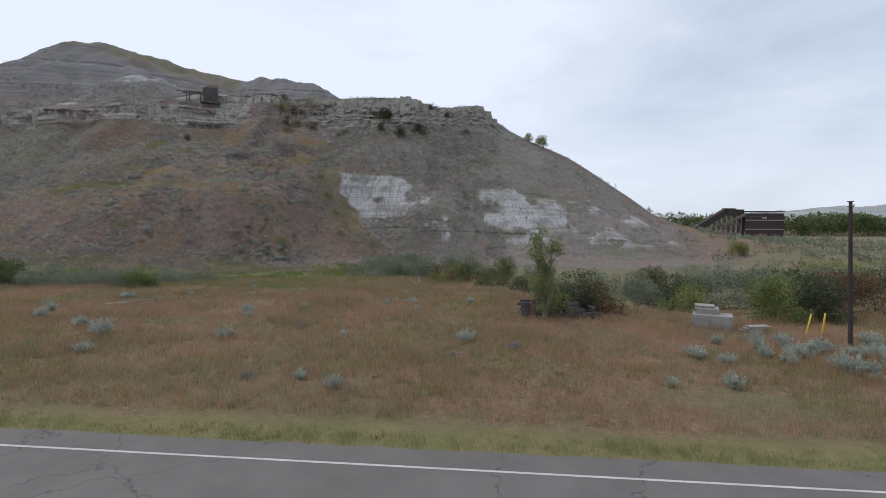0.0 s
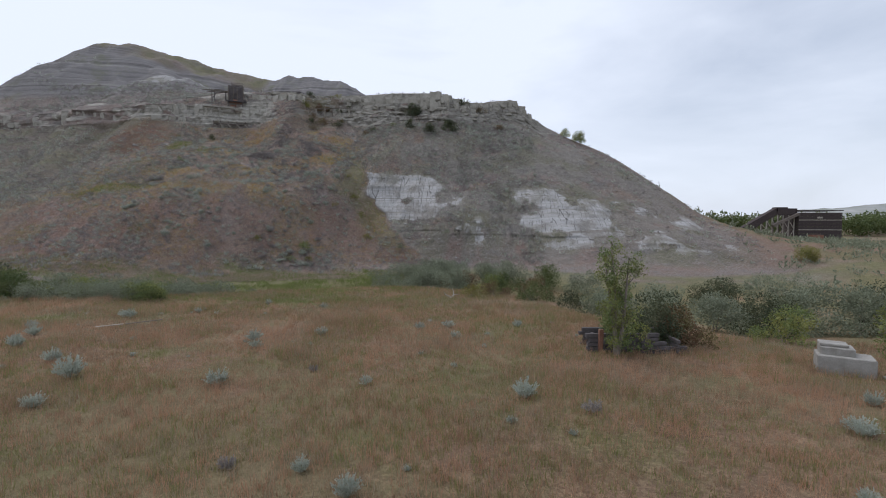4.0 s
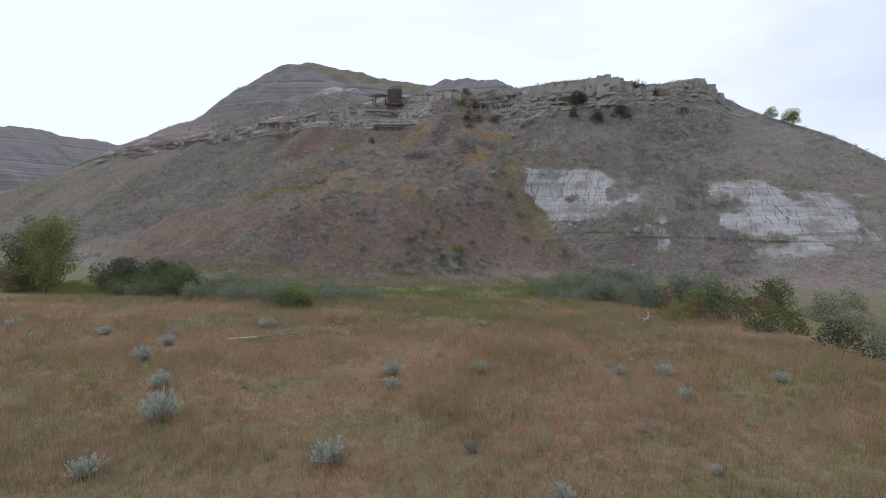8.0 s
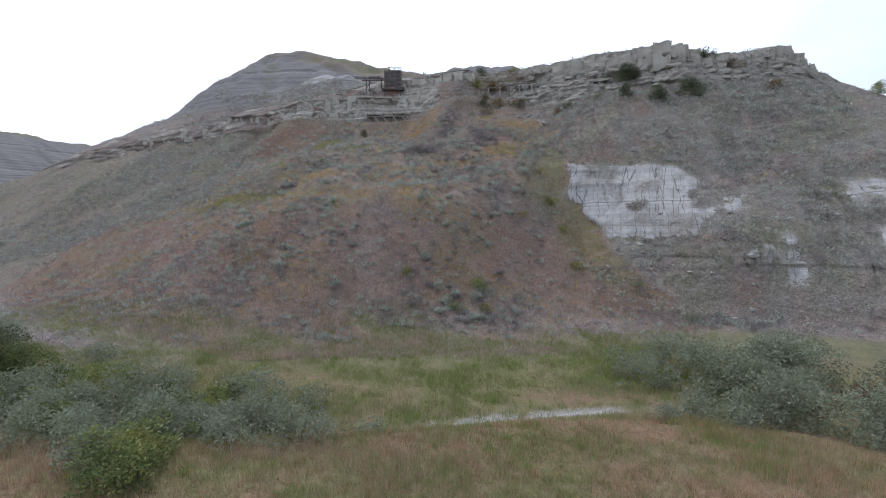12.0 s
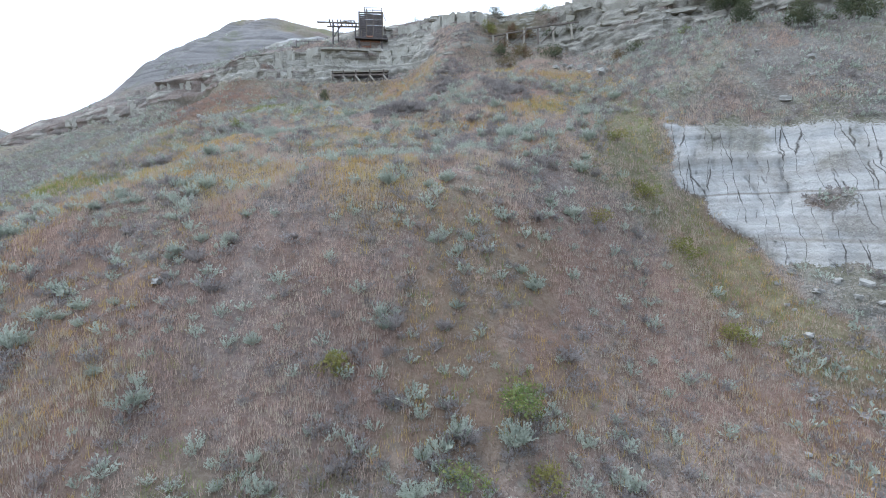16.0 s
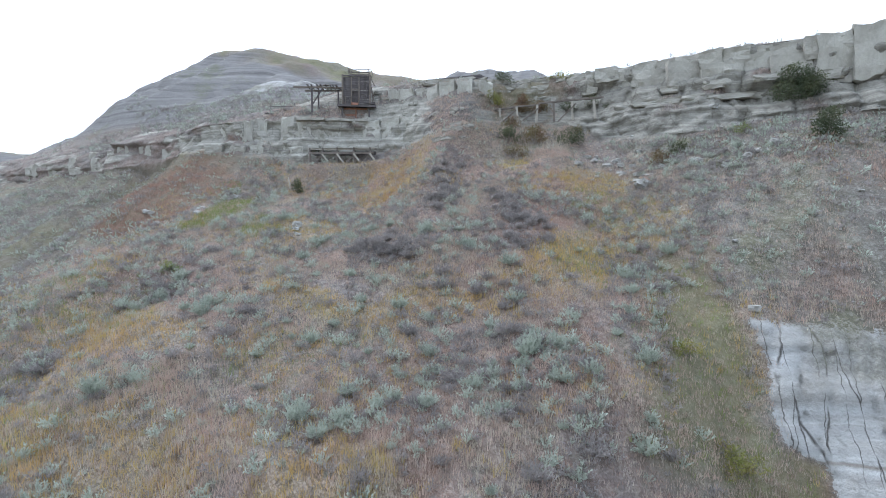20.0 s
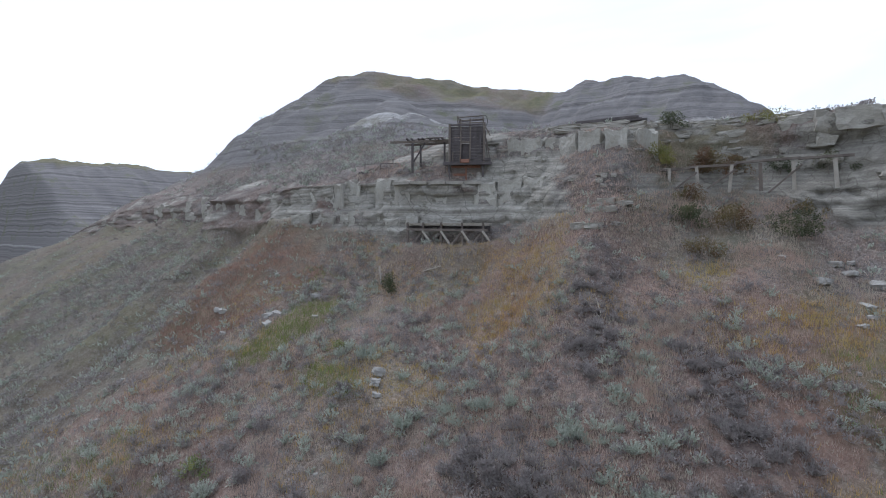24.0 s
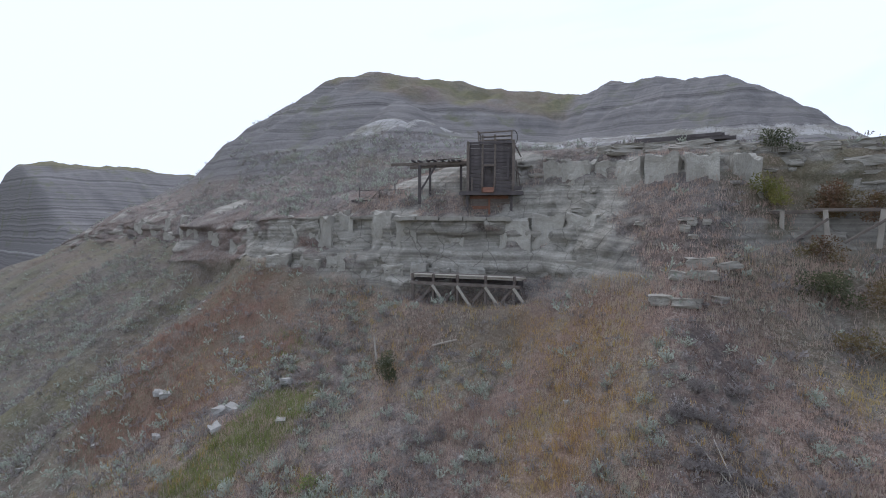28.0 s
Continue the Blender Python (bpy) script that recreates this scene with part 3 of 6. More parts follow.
# bare rock faces: the pale cliff, and the sandstone rim
edge_x = np.interp(Z, [0, 4, 7, 10, 13, 15, 20, 28, 37, 40], [-9, -14, -18, -20, -22.5, -25, -25, -26.5, -36, -46])
off_edge = X - edge_x + 2.2 * (fbm(X / 3, Z / 2, seed=21) - .5)
pale_x = sstep(-.5, .5, off_edge) * (1 - sstep(40, 60, X))
pale_face = pale_x * sstep(5.35, 5.9, SS) * (1 - sstep(6.85, 7.0, SS))
rim_face = sstep(8.93, 9.05, SS) * (1 - sstep(10.9, 11.05, SS)) * (1 - sstep(18, 26, X))
zb = Z + 1.3 * fbm(X / 16, Y / 16, seed=22)
beds = 1.3 * (sstep(.42, .58, vnoise(X / 17, zb * .75, seed=23)) - .5) + .6 * (sstep(.4, .6, vnoise(X / 7, zb * 2.1, seed=24)) - .5)
blocks = (vnoise(X / 2.1, Z / 1.9, seed=25) - .5) + .6 * (vnoise(X / .8, Z / .9, seed=26) - .5)
joint = np.exp(-((vnoise(X / 1.3 + .25 * np.sin(Z), Z / 7, seed=27) - .5) / .035) ** 2)
solid = np.clip(1 - 1.0 * sstep(-60, -55, X) * (1 - sstep(-42, -36, X)), 0, 1) * (1 - .8 * (SS > 10) * sstep(-57, -60, X))
knob = 1 + .8 * np.exp(-((X + 15) / 9) ** 2)
chips = (vnoise(X / .55, Z / .45, seed=28) - .5) + .5 * (vnoise(X / .3, Z / .25, seed=29) - .5)
Y -= rim_face * ((.3 + .7 * solid) * (.32 * beds + knob * 1.1 * blocks - .45 * joint) + .35 * chips)
rill = np.exp(-((vnoise(X / 1.1 + .35 * np.sin(Z * .9), Z / 9, seed=31) - .5) / .04) ** 2) + .6 * np.exp(-((vnoise(X / .55 + .3 * np.sin(Z * 1.3), Z / 6, seed=32) - .5) / .05) ** 2)
buttress = vnoise(X / 4.5, Z / 14, seed=33) - .5
Y -= pale_face * (1.5 * buttress + .22 * beds - .30 * rill + .22 * blocks)
mud = pale_x * sstep(5.0, 5.4, SS) * (1 - sstep(8.9, 9.0, SS))

# ---- what covers the land, as weights for the material ----
def blob(cx, cy, rx, ry, edge=.35, seed=50):
    d = np.hypot((X - cx) / rx, (Y - cy) / ry) + .7 * (fbm(X / (.5 * rx), Y / (.5 * ry), seed=seed) - .5)
    return 1 - sstep(1 - edge, 1 + edge, d)


rough = fbm(X / 6, Y / 6, seed=40)
left_rim = sstep(-80, -86, X)
tier = np.where(SS < 10, 1.0, np.interp(X, [-400, -82, -76, -56, -52, -40, -35, 14, 24], [.1, .1, .6, .9, .3, .3, .9, .95, .4]))
tier = np.where(SS < 10, np.interp(X, [-400, -92, -86, -58, -54, -42, -38, 14, 24], [.2, .2, .95, .95, .35, .4, .85, .9, .4]), tier)
w_rock = np.clip(rim_face * sstep(.36, .48, fbm(X / 4, Z / 1.4, seed=41) + .32 * tier - .25 + .08 * (X > -40)), 0, 1)
lobe = np.maximum(sstep(-27, -25, X) * (1 - sstep(-13, -7, X)) * sstep(7, 10, Z), sstep(6, 9, X) * (1 - sstep(24, 29, X)) * sstep(7.5, 9.5, Z + .18 * (X - 8)) * (1 - sstep(15.5, 17, Z + .18 * (X - 8))) * .62)
w_pale = pale_face * sstep(.34, .5, fbm(X / 5, Z / 2.6, seed=42) - .12 + .44 * lobe - .10)
w_mud = np.clip(mud * sstep(.36, .52, fbm(X / 4, Y / 4, seed=43) + .08), 0, 1)
hill_bare = np.maximum(sstep(10.9, 11.3, SS), .7 * left_rim * sstep(10.0, 10.2, SS)) * (.25 + .75 * sstep(1, 5, Z - 46)) * (1 - sstep(-40, -20, X))
far_left = sstep(-300, -340, X) * sstep(8, 20, Z)
grassy = np.maximum(sstep(66, 71, Z + .22 * (Y - 205) + 6 * (rough - .5)) * sstep(-140, -132, X) * (1 - sstep(-98, -92, X)), sstep(75.5, 77.5, Z + 3 * (rough - .5)))
hill_bare = hill_bare * (1 - .9 * grassy)
w_strata = np.clip(np.maximum(hill_bare, far_left * (1 - sstep(70, 80, Z))), 0, 1)
strip = sstep(-6.5, -4, off_edge) * (1 - sstep(-1.2, .2, off_edge)) * sstep(1, 5, Z) * (1 - sstep(21, 26, Z)) * slope_w
w_white = w_strata * sstep(.34, .42, fbm(X / 14, Y / 14, seed=47) + .14) * sstep(55.0, 55.6, Z + 2 * (rough - .5)) * (1 - sstep(57.6, 58.4, Z + 2 * (rough - .5))) * sstep(-116, -110, X)
w_pale = np.maximum(w_pale, w_white * (X > -330))
w_pale = np.maximum(w_pale, sstep(56.6, 57.4, Z + 1.5 * (rough - .5)) * (1 - sstep(1.0, 1.25, np.hypot((X + 102) / 9, (Y - 171.5) / 5))))
w_green = np.clip(blob(-27, 81.5, 15, 5) + .7 * blob(-43, 75.5, 11, 3, seed=79) + .6 * sstep(-50, -46, X) * (SS > 10.95) * (SS < 11.5) * (X < 20) + .75 * strip + 1.3 * blob(-72.6, 122, 2.0, 5.0, seed=57) + .9 * blob(-64, 119, 2.6, 1.6, seed=58) + .5 * blob(-34, 128, 4, 4, seed=59) + .5 * blob(-34.7, 120, 3, 3, seed=60) + .7 * blob(-70, 97, 7, 2, seed=61)
                  + .5 * sstep(41, 52, Y) * (SS < 4.9) * (SS > 2.1) * sstep(.34, .52, fbm(X / 8, Y / 4, seed=74)) + .8 * sstep(3.9, 4.1, SS) * (SS < 4.9) * sstep(.34, .5, fbm(X / 5, Y / 3, seed=75))
                  + .3 * sstep(-78, -92, X) * slope_w * sstep(.42, .58, fbm(X / 9, Y / 14, seed=49)) + .6 * blob(-46, 146, 6, 4) + .5 * blob(-58, 74, 22, 4) + back * sstep(.5, .6, rough) * .5 * (1 - w_strata) + back * .55 * grassy * sstep(.36, .52, fbm(X / 9, Y / 9, seed=76)) + .8 * far_left * sstep(62, 70, Z + 6 * (rough - .5)) + .2 * blob(-110, 112, 22, 12) + .8 * blob(-17, 87.5, 7, 3.4) + .7 * far_right * sstep(.4, .55, rough) + .55 * sstep(.5, .6, fbm(X / 6, Y / 6, seed=58)) * (SS > 2.05) * (SS < 4.5) + .25 * sstep(.52, .6, fbm(X / 7, Y / 7, seed=60)) * slope_w * (X < -28) * (1 - mud), 0, 1)
w_brush = np.clip(blob(-49.7, 117.3, 3.4, 2.2, seed=53) + blob(-48.8, 128.4, 1.8, 6, seed=51) + blob(-42.4, 126, 1.9, 3, seed=54) + blob(-39.3, 122, 1.9, 3.4, seed=55) + .6 * blob(-38, 111, 1.6, 4, seed=56) + .5 * blob(-66, 99, 4, 3, seed=55) + .5 * blob(-45, 92, 2.5, 2, seed=56), 0, 1)
w_coal = .7 * np.clip(.6 * blob(-49.7, 116.8, 2.6, 1.5) + .6 * blob(-42.2, 126, 1.5, 2.6, seed=53) + .6 * blob(-39.2, 121.4, 1.5, 2.6, seed=54) + blob(-50, 131, 1.5, 4.2, seed=51) + .5 * blob(-48, 126, 1.5, 3, seed=52) + .7 * blob(-54, 140, 4, 3) + .6 * blob(3, 117, 8, 3) + .5 * blob(-42, 125, 2, 9), 0, 1)
low_spur = slope_w * (1 - sstep(10.5, 14, Z + 3 * (rough - .5))) * sstep(-112, -95, X) * (1 - mud)
w_rust = np.clip(2.0 * blob(-85, 127, 7, 6, seed=77) + .9 * blob(-84, 121.5, 5, 4, seed=78) + .8 * low_spur + .7 * blob(-58, 132, 5, 8) + .7 * blob(-38, 128, 6, 6) + .35 * sstep(.48, .58, fbm(X / 8, Y / 8, seed=44)), 0, 1) * (1 - w_rock) * (.35 + .65 * sstep(.3, .6, fbm(X / 2.2, Y / 2.2, seed=45)))
gold = np.clip(blob(-56, 130.5, 3.4, 4.6, seed=61) + blob(-60, 136, 2.6, 1.5, seed=69) + blob(-35.5, 132.5, 4, 2.6, seed=62) + blob(-43.6, 135, 1.8, 1.6, seed=70) + blob(-50.5, 110.6, 5.5, 1.3, seed=63)
               + blob(-42, 112.8, 4.5, 1.3, seed=71) + .8 * blob(-30.5, 125.5, 3.4, 4, seed=81) + blob(-34.7, 120.5, 2.6, 3, seed=72) + .8 * blob(-78, 98, 9, 1.5, seed=73) + .8 * blob(-57, 96.5, 6, 1.3, seed=74) + blob(-62, 104, 6, 2.2, seed=64) + blob(-36, 118, 3, 4, seed=65)
               + blob(-60, 121, 4, 2, seed=66) + blob(-52, 97, 4, 3, seed=67) + blob(-41, 98, 3, 3, seed=68), 0, 1)
w_straw = np.clip(gold + slope_w * sstep(.50, .58, fbm(X / 5, Y / 5, seed=48, octaves=5)) * .45, 0, 1) * (1 - w_mud)
w_pink = np.clip(slope_w * (1 - mud) * sstep(.44, .56, fbm(X / 7, Y / 7, seed=52)) + mud * sstep(20, 34, X) * (1 - sstep(14, 20, Z)) * .6 + .8 * mud * (1 - sstep(3, 6, Z)), 0, 1)
w_gravel = sstep(.40, .52, fbm(X / 1.8, Y / 1.8, seed=59) + .12) * np.clip((1 - sstep(.45, .95, np.abs(SS - 4.0) * 15 + 1.2 * (rough - .5))) * sstep(-28.5, -26, X) * (1 - sstep(-17, -14.5, X)), 0, 1)
w_verge = 1 - sstep(16.6, 18.4, Y + .095 * X + 1.2 * (rough - .5))
w_slope = sstep(4.5, 4.8, SS) * (1 - .7 * far_right)
w_dusk = np.clip(slope_w * sstep(-74, -92, X + 10 * (rough - .5)) * (.55 + .45 * sstep(.42, .55, fbm(X / 10, Y / 14, seed=80))) + .7 * mud * sstep(19, 24, Z) * sstep(.36, .52, fbm(X / 5, Y / 5, seed=81))
                 + .55 * blob(-44, 140, 7, 5, seed=82) + .5 * blob(-62, 134, 7, 2.4, seed=83), 0, 1) * (1 - .8 * np.clip(w_rust, 0, 1)) * (1 - w_rock)

verts = np.stack([X, Y, Z], -1).reshape(-1, 3)
idx = np.arange(NY * NX).reshape(NY, NX)
quads = np.stack([idx[:-1, :-1], idx[:-1, 1:], idx[1:, 1:], idx[1:, :-1]], -1).reshape(-1, 4)


def array_mesh(name, v, faces):
    """A mesh from arrays of vertices and of faces that all have the same number of corners."""
    me = bpy.data.meshes.new(name)
    n, c = faces.shape
    me.vertices.add(len(v))
    me.vertices.foreach_set("co", np.ascontiguousarray(v, np.float32).ravel())
    me.loops.add(n * c)
    me.loops.foreach_set("vertex_index", np.ascontiguousarray(faces, np.int32).ravel())
    me.polygons.add(n)
    me.polygons.foreach_set("loop_start", np.arange(0, n * c, c, dtype=np.int32))
    me.polygons.foreach_set("loop_total", np.full(n, c, np.int32))
    me.update(calc_edges=True)
    return me


ground_mesh = array_mesh("ground", verts, quads)
ground_mesh.polygons.foreach_set("use_smooth", np.ones(len(quads), bool))
for key, w in (("rock", w_rock), ("pale", w_pale), ("mud", w_mud), ("strata", w_strata), ("green", w_green), ("coal", w_coal), ("rust", w_rust),
               ("gravel", w_gravel), ("verge", w_verge), ("slope", w_slope), ("straw", w_straw), ("pink", w_pink), ("dusk", w_dusk)):
    ground_mesh.attributes.new(key, "FLOAT", "POINT").data.foreach_set("value", np.ascontiguousarray(w, np.float32).ravel())
ground = tagged(new("ground", ground_mesh), "dry grass meadow rising to an eroded badlands hillside", "ground", kind="structure")


def height(x, y):
    """The ground's height at points, on the sloping and flat parts."""
    x, y = np.atleast_1d(np.asarray(x, float)), np.atleast_1d(np.asarray(y, float))
    return sample(Z, np.stack([x, y], -1))


YM = np.maximum.accumulate(Y, 0)


def sample(w, pts):
    """The value of a grid of weights (or heights) at points."""
    i = np.clip(np.searchsorted(XS, pts[:, 0]) - 1, 0, NX - 2)
    f = (pts[:, 0] - XS[i]) / (XS[i + 1] - XS[i])
    out = np.empty(len(pts))
    for c in np.unique(i):
        m = i == c
        a = np.interp(pts[m, 1], YM[:, c], w[:, c])
        out[m] = a + f[m] * (np.interp(pts[m, 1], YM[:, c + 1], w[:, c + 1]) - a)
    return out
ground.data.materials.append(MAT_GROUND)

# ---- plants ----
def part(name, me, material=None, parent=None, label=""):
    """Links a mesh (or a bmesh) as one object under a thing or a part."""
    if isinstance(me, bmesh.types.BMesh):
        bm, me = me, bpy.data.meshes.new(name)
        bm.to_mesh(me)
        bm.free()
    if material and not me.materials:
        me.materials.append(material)
    ob = new(name, me)
    if parent is not None:
        ob.parent = parent
    if label:
        ob["label"] = label
    return ob


def thing(name, label, category, m, group="", kind=""):
    ob = new(name)
    ob.empty_display_size = .3
    ob.matrix_world = m
    return tagged(ob, label, category, group, kind)


def cards(p, way, side, length, width):
    """Wedge-shaped leaves, broadest near the tip. Arrays in, vertices and triangles out."""
    wide = side * (width * .6)[:, None]
    v = np.stack([p, p + way * length[:, None] + wide, p + way * (length * .72)[:, None] - wide], 1)
    return v.reshape(-1, 3), np.arange(len(p) * 3).reshape(-1, 3)


def unit(a):
    return a / np.maximum(np.linalg.norm(a, axis=-1, keepdims=True), 1e-9)


def sage_arrays(rng, stems, leaves, r=.5, h=.6, leaf=1.0):
    """A round, silvery brush of upright twigs with narrow leaves."""
    ang, tilt = rng.uniform(0, 2 * np.pi, stems), np.sqrt(rng.uniform(0, 1, stems)) * 1.15
    way = np.stack([np.cos(ang) * np.sin(tilt) * r / .55, np.sin(ang) * np.sin(tilt) * r / .55, np.cos(tilt) * h / .55], -1)
    reach = rng.uniform(.33, .58, stems)
    base = np.stack([np.cos(ang), np.sin(ang), 0 * ang], -1) * (.12 * r * rng.uniform(0, 1, stems))[:, None]
    t = rng.uniform(.35, 1, (stems, leaves))
    p = base[:, None] + way[:, None] * (reach[:, None] * t)[..., None]
    p[..., 2] += .05 * rng.uniform(0, 1, t.shape)
    w = unit(way[:, None] + rng.normal(0, .42, (stems, leaves, 3)) + np.array([0, 0, .35]))
    p, w = p.reshape(-1, 3), w.reshape(-1, 3)
    s = unit(np.cross(w, rng.normal(0, 1, w.shape)))
    v, f = cards(p, w, s, rng.uniform(.06, .13, len(p)) * leaf, rng.uniform(.028, .05, len(p)) * leaf)
    side = unit(np.cross(way, np.array([.3, .2, 1.0]))) * .011          # the bare twigs
    twig = np.stack([base * .3 - side, base * .3 + side, base + way * reach[:, None]], 1).reshape(-1, 3)
    return np.concatenate([v, twig]), np.concatenate([f, len(v) + np.arange(stems * 3).reshape(-1, 3)])


def leafy_arrays(rng, lobes, per, leaf, spread_xy=1.0):
    """Leaves in clumps round lobes (x, y, z, radius): denser towards the outside, with gaps."""
    vs = []
    for x, y, z, r in lobes:
        n = int(per * r * r)
        d = unit(rng.normal(0, 1, (n, 3)))
        rad = r * (1 - .55 * rng.uniform(0, 1, n) ** 2.2) * (1 + .18 * np.sin(5 * d[:, 0] + 3 * x) * np.cos(4 * d[:, 1] - y))
        p = np.array([x, y, z]) + d * rad[:, None] * np.array([spread_xy, spread_xy, .9])
        clump = rng.normal(0, .07 * r, (n, 3))
        w = unit(d + rng.normal(0, .8, (n, 3)) + np.array([0, 0, .1]))
        s = unit(np.cross(w, rng.normal(0, 1, w.shape)))
        v, _ = cards(p + clump, w, s, leaf * rng.uniform(.7, 1.5, n), leaf * rng.uniform(.45, .8, n))
        vs.append(v)
    v = np.concatenate(vs)
    v = v[(np.repeat(v.reshape(-1, 3, 3)[..., 2].min(1), 3) > -.05)]
    return v, np.arange(len(v)).reshape(-1, 3)


def tube_arrays(points, radii, sides=7):
    """A tapered round limb along a bent line."""
    pts = np.array(points, float)
    ways = unit(np.gradient(pts, axis=0))
    a = unit(np.cross(ways, np.array([.3, .9, .2])))
    b = np.cross(ways, a)
    ang = np.linspace(0, 2 * np.pi, sides, endpoint=False)
    ring = np.cos(ang)[None, :, None] * a[:, None] + np.sin(ang)[None, :, None] * b[:, None]
    v = pts[:, None] + ring * np.array(radii)[:, None, None]
    n = len(pts)
    i = np.arange(n * sides).reshape(n, sides)
    j = np.roll(i, -1, 1)
    f = np.stack([i[:-1], j[:-1], j[1:], i[1:]], -1).reshape(-1, 4)
    return v.reshape(-1, 3), f


def tube_mesh(name, points, radii, material, sides=7):
    me = array_mesh(name, *tube_arrays(points, radii, sides))
    me.polygons.foreach_set("use_smooth", np.ones(len(me.polygons), bool))
    me.materials.append(material)
    return me


rng = np.random.default_rng(7)
SAGE_MESHES = []
for n in range(5):
    me = array_mesh("sagebrush", *sage_arrays(rng, 64, 15, .47, .6, .86))
    me.materials.append(MAT_SAGE)
    SAGE_MESHES.append(me)
for n in range(3):
    me = array_mesh("dead_sagebrush", *sage_arrays(rng, 60, 11, .5, .5, .8))
    me.materials.append(MAT_DEAD)
    SAGE_MESHES.append(me)


def put_sage(x, y, size, k, kind="meadow"):
    z = float(height(x, y)[0]) - .03
    ob = new("sagebrush" if k < 5 else "dead_sagebrush", SAGE_MESHES[k])
    ob.matrix_world = pose(x, y, z, rng.uniform(-6, 6), rng.uniform(-6, 6), rng.uniform(0, 360)) @ Matrix.Diagonal((size, size, size * rng.uniform(.8, 1.15), 1))
    words = {"meadow": "in dry meadow grass", "slope": "on the dry hillside"}[kind]
    name = "silvery green sagebrush" if k < 5 else "grey leafless dead sagebrush"
    return tagged(ob, f"{name} {words}", "shrub", "sagebrush " + words)


# shrubs that stand out in the meadow: x, y, size
MEADOW_SAGE = [(-24.7, 33.7, 1.5), (-21.4, 31.0, 2.1), (-14.9, 37.8, 1.25), (-11.8, 41.6, 1.35), (-13.4, 30.6, 1.7), (-30.5, 46.8, 1.2),
               (-29.9, 36.6, 1.5), (-19.7, 27.3, 1.3), (1.3, 30.0, 1.7), (-6.5, 22.8, .9), (-6.3, 31.2, 1.0), (-2.3, 41.4, 1.2), (-38.4, 40.3, 1.5),
               (2.4, 46.1, 1.1), (-47.1, 39.5, 1.8), (-15.8, 39.6, 1.5), (-5.1, 44.2, 1.3), (-3.0, 45.0, 1.4), (13.4, 26.9, 1.7), (12.5, 21.9, 1.3), (19.1, 27.3, 1.9), (19.3, 24.3, 2.0), (21.6, 28.6, 1.6)]
MEADOW_SAGE += [(26.1, 30.7, 1.8), (22.0, 24.6, 2.2), (17.3, 27.3, 1.3), (9.9, 22.1, .9), (-4.7, 21.5, 1.2), (-29.7, 46.5, 1.7), (-15.3, 53.4, 1.1),
                (-21.3, 54.6, 1.0), (-25.5, 49.4, .9), (-31.6, 39.7, 1.4), (-33.5, 41.5, 1.2), (16.5, 30.2, 1.2), (23.8, 22.0, 2.3), (20.6, 30.8, 1.3)]
rs = random.Random(23)
for n in range(30):
    MEADOW_SAGE.append((rs.gauss(21.5, 3.2), rs.gauss(27.6, 2.4), rs.uniform(.8, 1.7)))
for n in range(34):                             # low ones half lost in the grass
    MEADOW_SAGE.append((rs.uniform(-42, 12), rs.uniform(23, 52), rs.uniform(.35, .7)))
for n, (x, y, s) in enumerate(MEADOW_SAGE):
    put_sage(x, y, s * .85, n % 5)
for x, y, s in ((3.9, 28.4, 1.0), (-9.5, 33.0, .7), (-8.9, 22.9, .8)):
    put_sage(x, y, s, 5 + int(10 * abs(x)) % 3)

# shrubs on the hillside: those near the way are single, the rest one spread
cand = np.concatenate([np.stack([rng.uniform(-90, 10, 9500), rng.uniform(72, 150, 9500)], -1), np.stack([rng.uniform(-150, -68, 13000), rng.uniform(95, 165, 13000)], -1), np.stack([rng.uniform(-240, -140, 2500), rng.uniform(90, 190, 2500)], -1),
                       np.stack([rng.uniform(-15, 75, 3600), rng.uniform(97, 165, 3600)], -1),
                       np.stack([rng.uniform(-34, 14, 4200), rng.uniform(117, 142, 4200)], -1), np.stack([rng.uniform(-20, 12, 1800), rng.uniform(96, 119, 1800)], -1), np.stack([rng.uniform(-76, -24, 5200), rng.uniform(74, 134, 5200)], -1), np.stack([rng.uniform(-66, -26, 4600), rng.uniform(76, 128, 4600)], -1), np.stack([rng.uniform(-230, -60, 5000), rng.uniform(58, 112, 5000)], -1)])
hz = height(cand[:, 0], cand[:, 1])
rock_at = sample(np.maximum.reduce([w_rock, w_pale, w_gravel, .4 * w_green]), cand)
mud_at = sample(w_mud, cand)
on_slope = sample(w_slope, cand)
dense = fbm(cand[:, 0] / 6, cand[:, 1] / 6, seed=71, octaves=3)
keep = (on_slope > .8) & (rock_at < .3) & (rng.uniform(0, 1, len(cand)) < (.34 + .66 * np.maximum(sstep(.42, .58, dense), sample(w_brush, cand))) * (1 - .7 * sample(gold, cand)) * (1 - .25 * sample(low_spur, cand)) * (1 - .7 * sample(blob(-85, 127, 7, 6, seed=77), cand)) * (1 - .6 * sample(blob(-72.6, 122, 2.0, 5.0, seed=57), cand)) * (height(cand[:, 0], cand[:, 1] + .7) - height(cand[:, 0], cand[:, 1] - .7) < 1.7))
cand, hz, mud_at = cand[keep], hz[keep], mud_at[keep]
near = (np.abs(cand[:, 0] + 47) < 18) & (cand[:, 1] > 84) & (cand[:, 1] < 122)
order = rng.permutation(np.flatnonzero(near))[:290]
brushy = sample(w_brush, cand)
for n in order:
    put_sage(cand[n, 0], cand[n, 1], .7 + 1.1 * rng.uniform(0, 1) ** 2, int(rng.integers(5, 8)) if rng.uniform(0, 1) < .3 + .6 * brushy[n] else int(rng.integers(0, 5)), "slope")


